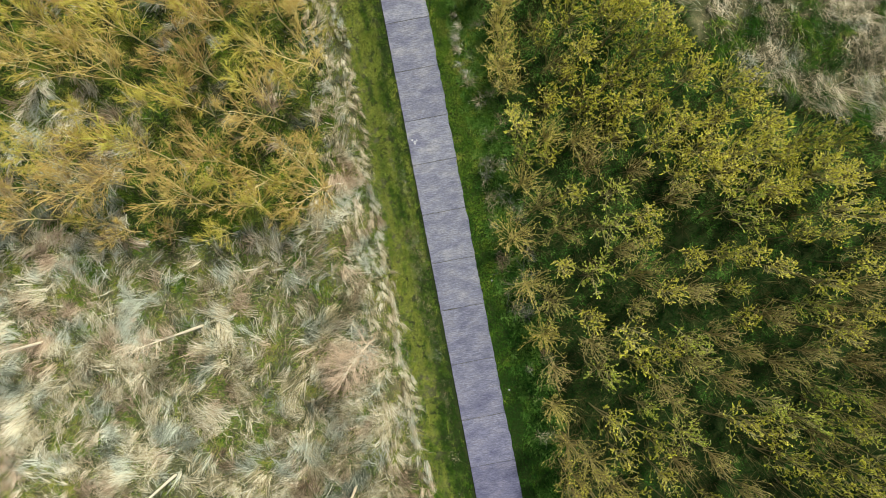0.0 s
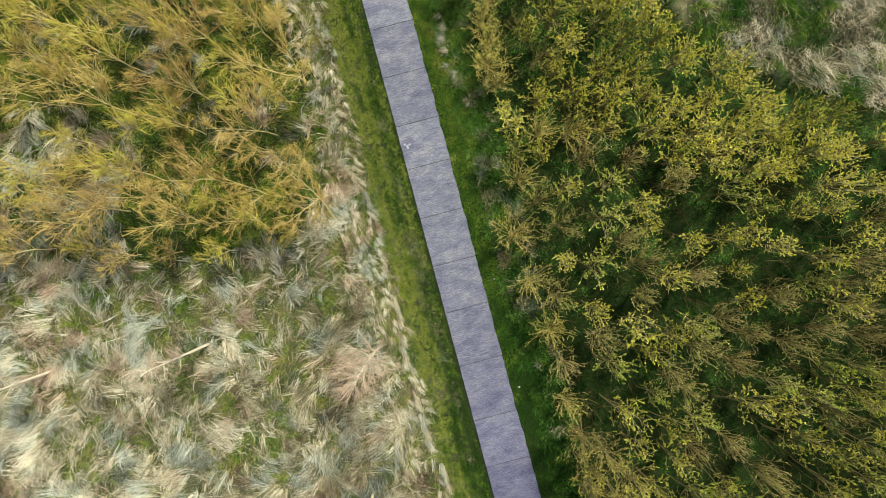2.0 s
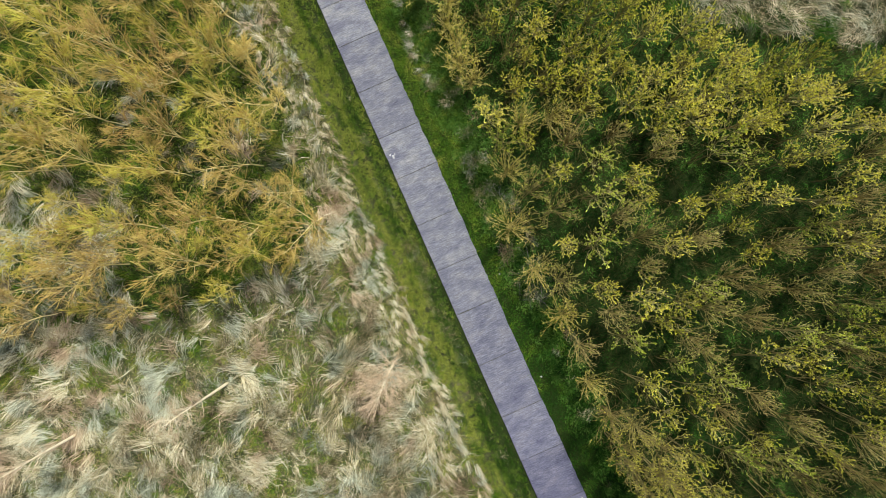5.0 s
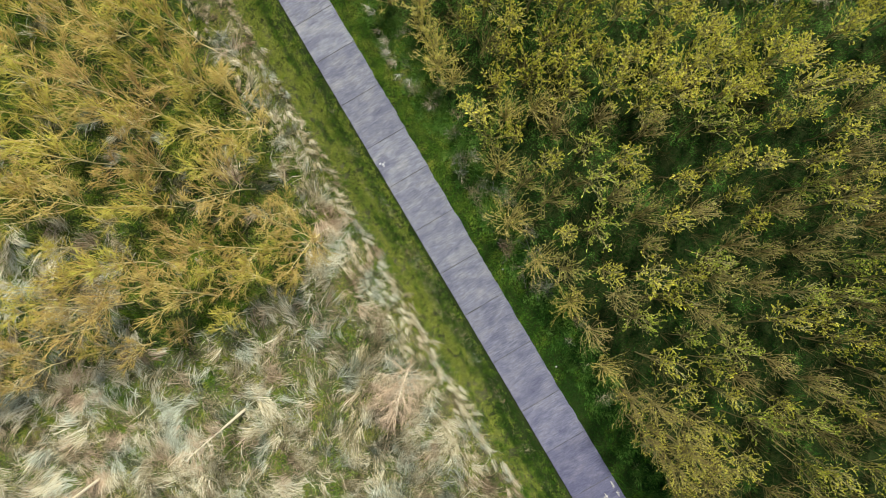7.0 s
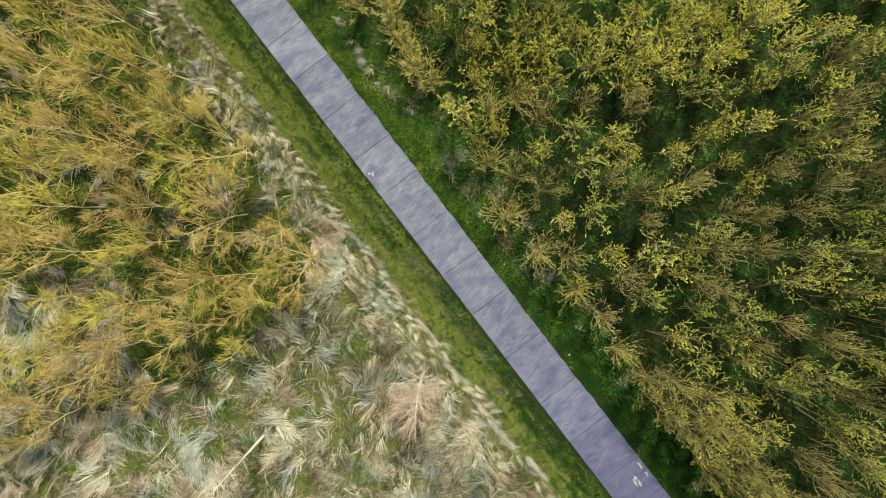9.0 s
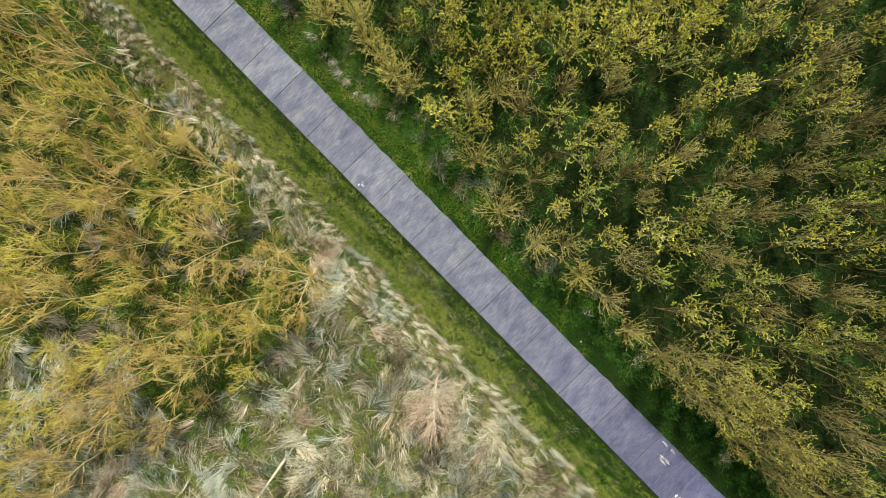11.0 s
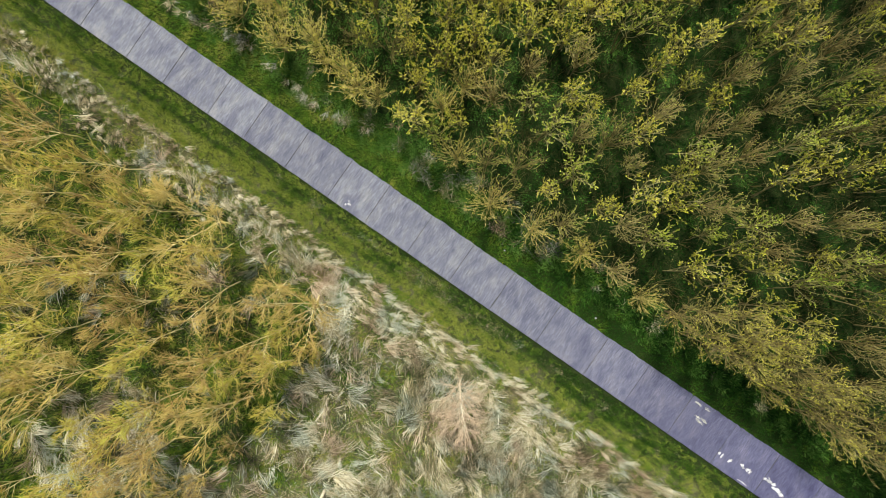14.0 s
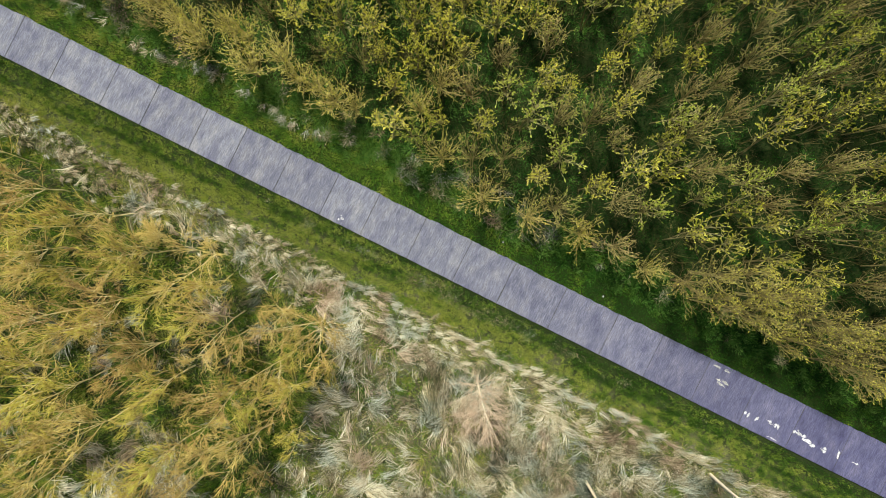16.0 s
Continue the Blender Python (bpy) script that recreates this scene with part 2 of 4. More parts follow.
GREEN_SPOTS = [(-10.1, -1.2, 0.5), (-10.4, -2.1, 0.45), (-10.7, -3.0, 0.45), (-11.1, -3.9, 0.45), (-11.5, -4.8, 0.5), (-8.2, -0.4, 1.6), (-9.7, -2.5, 1.2), (-10.9, -4.5, 1.1), (-13.5, -0.6, 1.5), (-14.8, -0.9, 1.6), (-10.4, -1.6, 1.4), (-13.9, -3.6, 1.0), (-17.8, -9.4, 1.2), (-21.5, -10.6, 1.1), (-13.9, -8.0, 1.2), (-7.3, -2.0, 1.2), (-19.5, 3.0, 1.5), (-24, 4, 1.6), (-9.0, -6.0, 0.9), (-4.5, -9.0, 0.8), (-12.0, -10.2, 1.0)]
CREAM_SPOTS = [(-22.2, -3.8, 1.3), (-20.3, -3.7, 1.9), (-17.8, -5.6, 1.3), (-22.9, -12.5, 1.0), (-15.8, -13.4, 1.2), (-4.9, -1.3, 1.3), (-5.3, 2.6, 1.3), (-13.2, -8.9, 0.9), (-17.2, -12.0, 1.0), (-18.6, -2.8, 1.0), (-11.5, -4.0, 0.8)]
PALE_SPOTS = [(-22.2, 8.0, 2.3)]
BROWN_SPOTS = [(-5.2, -2.8, 1.3), (-10.2, -8.3, 1.8), (-7.2, -3.6, 1.4), (-21.6, -7.7, 1.6), (-7.4, -9.5, 1.6), (-19.0, -6.6, 1.2), (-14.9, -7.6, 1.2), (-12.0, -12.0, 1.6), (-15.5, -4.2, 1.0)]


def in_west_wood(x, y):
    return (across(x, y) < -4.6) & (y > np.interp(x, [-35, -25, -18.7, -11.7, -8.5, -7.2, -5.5], [1.2, 0.9, 0.2, 0.7, 1.3, 3.0, 5.5]))


def in_east_meadow(x, y):
    return (x > 11) & (y > np.interp(x, [11, 12.0, 13.6, 16.4, 20.6, 25, 35], [30, 17, 13.0, 9.8, 8.2, 6.5, 5.0]))


def relief(x, y):
    n = across(x, y)
    off = np.clip(np.maximum(WEST - n, n - EAST) / 3.0, 0, 1)
    bumps = (patches(x, y, 1.3, 3) - 0.5) * 0.34 + (patches(x, y, 6.0, 4) - 0.5) * 0.5
    return off * bumps - 0.05 * np.clip(off * 8, 0, 1)


def blades(name, x, y, length, width, turn, lean, curl, mat, tone, rise=1.0, segments=3, label="", category="grass"):
    """Many bent, tapering blades as one object: each leaves the ground at x, y and falls over towards turn (radians)."""
    n = len(x)
    z = relief(x, y) - 0.02
    rows = []
    side = turn + np.pi / 2 + rng.normal(0, 0.35, n)
    px, py, pz = x.copy(), y.copy(), z.copy()
    for k in range(segments + 1):
        u = k / segments
        if k:
            step = length / segments
            tilt = lean * (0.45 + 0.75 * (k - 0.5) / segments)  # off the vertical
            head = turn + curl * (u - 0.3)
            px, py = px + step * np.sin(tilt) * np.cos(head), py + step * np.sin(tilt) * np.sin(head)
            pz = pz + step * np.cos(tilt) * rise
        w = width * (1 - u ** 1.6) * 0.5
        if k < segments:
            rows.append(np.stack([px + w * np.cos(side), py + w * np.sin(side), pz], 1))
            rows.append(np.stack([px - w * np.cos(side), py - w * np.sin(side), pz], 1))
        else:
            rows.append(np.stack([px, py, pz], 1))
    per = 2 * segments + 1
    verts = np.stack(rows, 1).reshape(-1, 3)
    start = np.arange(n)[:, None] * per
    quads = np.concatenate([start + np.array([2 * k, 2 * k + 1, 2 * k + 3, 2 * k + 2]) for k in range(segments - 1)]) if segments > 1 else None
    tris = start + np.array([per - 3, per - 2, per - 1])
    me = mesh_of(name, verts, [p for p in (quads, tris) if p is not None], [mat], np.repeat(tone, per))
    return tagged(new(name, me), label, category, kind="stuff")


# ---- ground ----
def ground():
    fine = np.arange(-34, 34.01, 0.5)
    far = 34 * 1.35 ** np.arange(1, 16)
    line = np.concatenate([-far[::-1], fine, far])
    gx, gy = np.meshgrid(line, line)
    x, y = gx.ravel(), gy.ravel()
    z = np.where(np.hypot(x, y) < 60, relief(x, y), -0.05)
    size = len(line)
    i = (np.arange(size - 1)[:, None] * size + np.arange(size - 1)).ravel()
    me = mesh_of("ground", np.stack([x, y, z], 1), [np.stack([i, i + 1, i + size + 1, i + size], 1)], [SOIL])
    n = across(x, y)
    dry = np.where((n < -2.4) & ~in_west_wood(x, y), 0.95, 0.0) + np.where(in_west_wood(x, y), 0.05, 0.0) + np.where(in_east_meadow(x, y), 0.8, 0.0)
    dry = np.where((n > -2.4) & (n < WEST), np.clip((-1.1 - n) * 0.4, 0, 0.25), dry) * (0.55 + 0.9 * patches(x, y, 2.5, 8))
    at = me.attributes.new("thatch", "FLOAT", "POINT")
    at.data.foreach_set("value", np.clip(dry, 0, 1).astype(np.float32))
    me.polygons.foreach_set("use_smooth", np.ones(len(me.polygons), bool))
    tagged(new("ground", me), "dark soil and grass litter under meadow and wood", "ground", kind="structure")


ground()

# ---- path ----
JOINTS = [-37.4, -34.6, -31.9, -29.2, -26.8, -24.04, -20.96, -18.5, -15.5, -13.1, -10.3, -7.45, -4.95, -2.08, 0.72, 3.44, 6.56, 9.75, 12.45, 15.4, 18.3, 21.2, 24.1, 27.0, 29.8, 32.7, 35.5]


def at_path(s, n, z):
    return Vector((n * CA + s * SA, n * SA - s * CA, z))


def edge_of(s):
    """How far the crumbled east edge stands out at that place along the path."""
    return EAST + 0.06 * noise.noise((s * 1.1, 3.1, 0)) + 0.045 * noise.noise((s * 5.0, 9.2, 0)) + max(0, s - 8) * 0.010


def slab(parent, s0, s1, lift):
    """One slab: a bevelled block whose edges are worn, the east one broken out."""
    s0, s1 = s0 + 0.011, s1 - 0.011
    steps = 14
    ring = [(s0 + (s1 - s0) * k / steps, WEST + 0.02 * noise.noise((s0 + k * 0.7, 1.7, 5))) for k in range(steps + 1)]
    ring += [(s1 + 0.015 * noise.noise((s1, k, 2)), WEST + (EAST - WEST) * k / 6) for k in range(1, 6)]
    ring += [(s1 + (s0 - s1) * k / steps, edge_of(s1 + (s0 - s1) * k / steps)) for k in range(steps + 1)]
    ring += [(s0 + 0.015 * noise.noise((s0, k, 7)), EAST + (WEST - EAST) * k / 6) for k in range(1, 6)]
    bm = bmesh.new()
    ms, mn = (s0 + s1) / 2, (WEST + EAST) / 2
    grow = lambda d, z: [bm.verts.new(at_path(s - d * np.sign(s - ms) * (abs(s - ms) > 0.45 * (s1 - s0)), n - d * np.sign(n - mn) * (abs(n - mn) > 1.0), z)) for s, n in ring]
    loops = [grow(0, -0.10), grow(0, 0.055 + lift), grow(0.015, 0.07 + lift)]
    for a, b in zip(loops, loops[1:]):
        for k in range(len(ring)):
            bm.faces.new((a[k], a[(k + 1) % len(ring)], b[(k + 1) % len(ring)], b[k]))
    bm.faces.new(loops[-1])
    bmesh.ops.recalc_face_normals(bm, faces=bm.faces)
    me = bpy.data.meshes.new("slab")
    bm.to_mesh(me)
    bm.free()
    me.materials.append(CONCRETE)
    return part("slab", me, parent)


def block(name, corners, z0, z1, mat, parent, label=""):
    bm = bmesh.new()
    low = [bm.verts.new(at_path(s, n, z0)) for s, n in corners]
    high = [bm.verts.new(at_path(s, n, z1)) for s, n in corners]
    bm.faces.new(high)
    for k in range(len(corners)):
        bm.faces.new((low[k], low[(k + 1) % len(corners)], high[(k + 1) % len(corners)], high[k]))
    bmesh.ops.recalc_face_normals(bm, faces=bm.faces)
    me = bpy.data.meshes.new(name)
    bm.to_mesh(me)
    bm.free()
    me.materials.append(mat)
    return part(name, me, parent, label)


path = tagged(new("path"), "grey concrete slab path with dark open joints", "path", kind="structure")
block("joint_bed", [(-37.3, WEST + 0.03), (35.4, WEST + 0.03), (35.4, EAST - 0.08), (-37.3, EAST - 0.08)], -0.12, 0.045, JOINT, path, "dark mossy joint filling")
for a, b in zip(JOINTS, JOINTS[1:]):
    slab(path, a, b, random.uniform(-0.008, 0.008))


def paint_patch(s, n, length, breadth, seed):
    """A flaked-off bit of white paint with a ragged outline."""
    turn = random.Random(seed)
    ring = []
    for k in range(22):
        a = k / 22 * 2 * math.pi
        r = 0.35 + 1.7 * abs(noise.noise((math.cos(a) * 2.6 + seed * 3.1, math.sin(a) * 2.6, seed))) + turn.uniform(-0.18, 0.18)
        ring.append((s + math.cos(a) * length / 2 * r, n + math.sin(a) * breadth / 2 * r))
    return block("paint_patch", ring, 0.074, 0.079 + 0.006 * (seed % 1.0), WORN if s < 17.5 and s > 0 else WHITE, path, "flaked white paint")


flakes = random.Random(3)
for s, n, length, breadth, bits in [
        (-6.25, -0.44, 0.36, 0.34, 5), (18.5, -0.14, 0.3, 0.4, 4), (19.15, -0.02, 0.24, 0.2, 2), (20.0, 0.06, 0.75, 0.24, 6), (20.3, -0.04, 0.3, 0.2, 3), (21.55, 0.24, 0.75, 0.4, 9),
        (22.25, 0.08, 0.8, 0.32, 7), (23.25, 0.06, 0.5, 0.34, 5), (24.05, 0.18, 0.3, 0.4, 4), (24.95, 0.1, 0.5, 0.2, 3), (16.45, 0.85, 1.0, 0.3, 6), (16.2, 1.52, 0.9, 0.24, 6), (20.3, -0.64, 0.7, 0.06, 3)]:
    for k in range(bits):
        size = flakes.uniform(0.3, 0.75) / math.sqrt(bits) * (1.7 if s > 0 else 1.4)
        paint_patch(s + flakes.uniform(-0.4, 0.4) * length, n + flakes.uniform(-0.4, 0.4) * breadth, max(0.07, length * size), max(0.05, breadth * size * 1.1), flakes.random() * 90)

# ---- grasses ----
def tufted(count, clumps, spread):
    """Places gathered into clumps, with each one's clump number."""
    cx, cy = scattered(clumps)
    clumps, count = len(cx), count * len(cx) // clumps
    pick = rng.integers(0, clumps, count)
    r = np.abs(rng.normal(0, spread, count))
    a = rng.random(count) * 2 * np.pi
    return cx[pick] + r * np.cos(a), cy[pick] + r * np.sin(a), pick, a


def tussocks(x, y, turn, tone, count, fan, spread, stray=0.12):
    """Blades of many tussocks: every tussock sends count blades out of its foot, most of them its own way."""
    k = np.repeat(np.arange(len(x)), count)
    a = rng.random(len(k)) * 2 * np.pi
    r = np.abs(rng.normal(0, spread, len(k)))
    head = turn[k] + rng.normal(0, fan, len(k))
    head = np.where(rng.random(len(k)) < stray, a, head)
    return x[k] + r * np.cos(a), y[k] + r * np.sin(a), head, np.clip(tone[k] + rng.normal(0, 0.24, len(k)), 0, 1), k


def meadow():
    # tall dead grass, lodged by wind and snow into swathes
    x, y = scattered(62000)
    n, wood = across(x, y), in_west_wood(x, y)
    green = patches(x, y, 2.4, 21)
    keep = (n < -4.4) & (~wood | (patches(x, y, 1.4, 31) > 0.74) | ((x < -18) & (y < 6)) | (blots(x, y, PALE_SPOTS) > 0.4)) & (rng.random(len(x)) > 0.85 * blots(x, y, GREEN_SPOTS)) & ((green < 0.57) | (rng.random(len(x)) < 0.3)) & (patches(x, y, 0.7, 22) > 0.3)
    x, y = x[keep], y[keep]
    flow = 0.7 + 6.0 * (patches(x, y, 1.9, 41) - 0.5) + np.where(patches(x, y, 1.0, 43) > 0.56, np.pi, 0) + rng.normal(0, 0.36, len(x))
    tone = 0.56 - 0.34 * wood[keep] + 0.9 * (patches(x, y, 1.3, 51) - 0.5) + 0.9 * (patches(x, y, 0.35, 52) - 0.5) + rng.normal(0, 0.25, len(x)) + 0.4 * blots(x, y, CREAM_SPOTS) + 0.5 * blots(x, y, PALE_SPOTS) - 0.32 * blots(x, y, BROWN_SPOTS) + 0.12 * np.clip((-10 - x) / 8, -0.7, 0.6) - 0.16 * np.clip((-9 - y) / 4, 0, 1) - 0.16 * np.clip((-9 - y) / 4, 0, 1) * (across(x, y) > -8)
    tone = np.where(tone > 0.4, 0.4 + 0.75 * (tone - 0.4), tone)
    bx, by, head, shade, k = tussocks(x, y, flow, tone, 15, 0.16, 0.13, 0.05)
    m = len(bx)
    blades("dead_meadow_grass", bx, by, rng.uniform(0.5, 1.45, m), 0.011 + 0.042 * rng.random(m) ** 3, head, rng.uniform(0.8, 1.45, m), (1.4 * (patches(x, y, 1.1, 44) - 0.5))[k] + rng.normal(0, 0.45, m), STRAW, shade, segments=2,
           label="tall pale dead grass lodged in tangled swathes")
    # combed tussocks on the bank: a close row of pale brushes at the mown edge, greyer and looser ones behind
    s = np.arange(-31, 31, 0.34)
    s = s + rng.normal(0, 0.09, len(s))
    off = -3.45 + 0.16 * np.sin(s * 0.9) * np.sin(s * 0.37) + rng.normal(0, 0.17, len(s))
    x, y = off * CA + s * SA, off * SA - s * CA
    tone = 0.46 - 0.10 * np.clip((y - 1) / 5, 0, 1) - 0.2 * np.clip((s - 11) / 6, 0, 1) + rng.normal(0, 0.12, len(x)) + 0.7 * (patches(x, y, 0.7, 53) - 0.5)
    bx, by, head, shade, k = tussocks(x, y, -1.0 + rng.normal(0, 0.22, len(x)), tone, 46, 0.13, 0.095, 0.03)
    m = len(bx)
    blades("edge_tussock_grass", bx, by, rng.uniform(0.4, 0.95, m), rng.uniform(0.011, 0.025, m), head, rng.uniform(0.75, 1.3, m), (0.4 * rng.normal(0, 1, len(x)))[k] + rng.normal(0, 0.2, m), STRAW, shade, segments=2,
           label="close row of combed-over pale dead tussocks beside the verge")
    s, off = np.meshgrid(np.arange(-31, 31, 0.46), np.arange(-5.7, -3.5, 0.40))
    s, off = s.ravel() + rng.normal(0, 0.10, s.size), off.ravel() + rng.normal(0, 0.09, off.size)
    x, y = off * CA + s * SA, off * SA - s * CA
    keep = (patches(x, y, 0.8, 23) > 0.40 - 0.14 * np.clip(s / 6, 0, 1)) & ~((s > 0.5) & (s < 13) & (np.abs(off + 4.1 + 0.2 * np.sin(s)) < 0.16)) & (rng.random(len(x)) > np.clip((-5.0 - off) / 1.0, 0, 1)) & (rng.random(len(x)) > 0.3 * np.clip((s - 9) / 5, 0, 1))
    x, y, s, off = x[keep], y[keep], s[keep], off[keep]
    tone = 0.50 - 0.22 * np.clip((y - 1) / 4, 0, 1) - 0.25 * np.clip((s - 10) / 6, 0, 1) + rng.normal(0, 0.12, len(x)) + 0.8 * (patches(x, y, 0.8, 54) - 0.5) + 0.15 * blots(x, y, CREAM_SPOTS)
    bx, by, head, shade, k = tussocks(x, y, -1.08 - 0.25 * np.clip((-s) / 6, 0, 1) + rng.normal(0, 0.2, len(x)), tone, 46, 0.13, 0.10, 0.03)
    m = len(bx)
    blades("bank_tussock_grass", bx, by, rng.uniform(0.35, 0.9, m), rng.uniform(0.011, 0.025, m), head, rng.uniform(0.7, 1.2, m), (0.45 * rng.normal(0, 1, len(x)))[k] + rng.normal(0, 0.25, m), STRAW, shade, segments=2,
           label="pale dead grass combed over in tussocks along the verge")
    # broken short litter over the soil
    x, y = scattered(210000)
    keep = ((across(x, y) < -2.9) | in_east_meadow(x, y)) & (rng.random(len(x)) < np.where(in_west_wood(x, y), 0.35, 1.0))
    x, y = x[keep], y[keep]
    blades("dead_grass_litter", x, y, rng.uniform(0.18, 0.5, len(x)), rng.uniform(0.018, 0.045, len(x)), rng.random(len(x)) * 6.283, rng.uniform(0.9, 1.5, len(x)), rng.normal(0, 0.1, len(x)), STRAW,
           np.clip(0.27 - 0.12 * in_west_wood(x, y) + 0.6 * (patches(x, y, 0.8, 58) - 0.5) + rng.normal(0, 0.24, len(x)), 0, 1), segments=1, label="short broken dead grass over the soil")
    # green shoots that come up through it
    x, y, pick, out = tufted(760000, 11000, 0.26)
    n, wood = across(x, y), in_west_wood(x, y)
    green = patches(x, y, 2.4, 21)
    keep = (n < -2.75) & ((green > 0.54) | ((n > -5.3) & (rng.random(len(x)) < 0.95)) | (rng.random(len(x)) < blots(x, y, GREEN_SPOTS)) | (wood & (rng.random(len(x)) < 0.95)) | (rng.random(len(x)) < 0.45))
    x, y, out = x[keep], y[keep], out[keep]
    blades("green_meadow_grass", x, y, rng.uniform(0.16, 0.5, len(x)), rng.uniform(0.018, 0.038, len(x)), out, rng.uniform(0.5, 1.25, len(x)), rng.normal(0, 0.6, len(x)), GREEN,
           segments=1, tone=np.clip(0.54 - 0.06 * in_west_wood(x, y) + 0.12 * np.clip(y / 10, 0, 1) + 0.8 * (patches(x, y, 1.2, 61) - 0.5) + rng.normal(0, 0.18, len(x)), 0, 1), label="fresh green grass between dead stalks")
    # lusher grass in the gaps between the willows
    x, y = scattered(380000)
    keep = (in_west_wood(x, y) | (rng.random(len(x)) < 0.6 * blots(x, y, GREEN_SPOTS))) & (across(x, y) < -4.6) & (patches(x, y, 0.45, 64) > 0.33)
    x, y = x[keep], y[keep]
    blades("wood_grass", x, y, rng.uniform(0.2, 0.55, len(x)), rng.uniform(0.014, 0.030, len(x)), rng.random(len(x)) * 6.283, rng.uniform(0.4, 1.2, len(x)), rng.normal(0, 0.5, len(x)), GREEN,
           segments=1, tone=np.clip(0.72 + 0.9 * (patches(x, y, 1.0, 65) - 0.5) + rng.normal(0, 0.2, len(x)), 0, 1), label="lush green grass in gaps between willows")


def east_meadow():
    x, y = scattered(56000)
    keep = in_east_meadow(x, y) & (patches(x, y, 0.6, 72) > 0.30)
    x, y = x[keep], y[keep]
    dry = patches(x, y, 1.5, 71) + rng.normal(0, 0.1, len(x)) > 0.50
    flow = -1.95 + 2.4 * (patches(x, y, 2.5, 74) - 0.5)
    for name, mat, q, base, label in (("dead_reed_grass", REED, dry, 0.36, "pale greyish dead grass in bent tussocks"), ("green_reed_grass", GREEN, ~dry, 0.16, "dark green grass among dead tussocks")):
        bx, by, head, shade, k = tussocks(x[q], y[q], flow[q] + rng.normal(0, 0.35, q.sum()), base + 1.5 * (patches(x[q], y[q], 0.7, 75) - 0.5) + rng.normal(0, 0.2, q.sum()), 12, 0.3, 0.14)
        m = len(bx)
        blades(name, bx, by, rng.uniform(0.5, 1.3, m), rng.uniform(0.014, 0.034, m), head, rng.uniform(0.7, 1.4, m), rng.normal(0, 0.4, m), mat, shade, segments=2, label=label)


def strip(count, low, high):
    """Even places in a strip beside the path."""
    s, n = rng.uniform(-31, 31, count), rng.uniform(low, high, count)
    return n * CA + s * SA, n * SA - s * CA, s, n


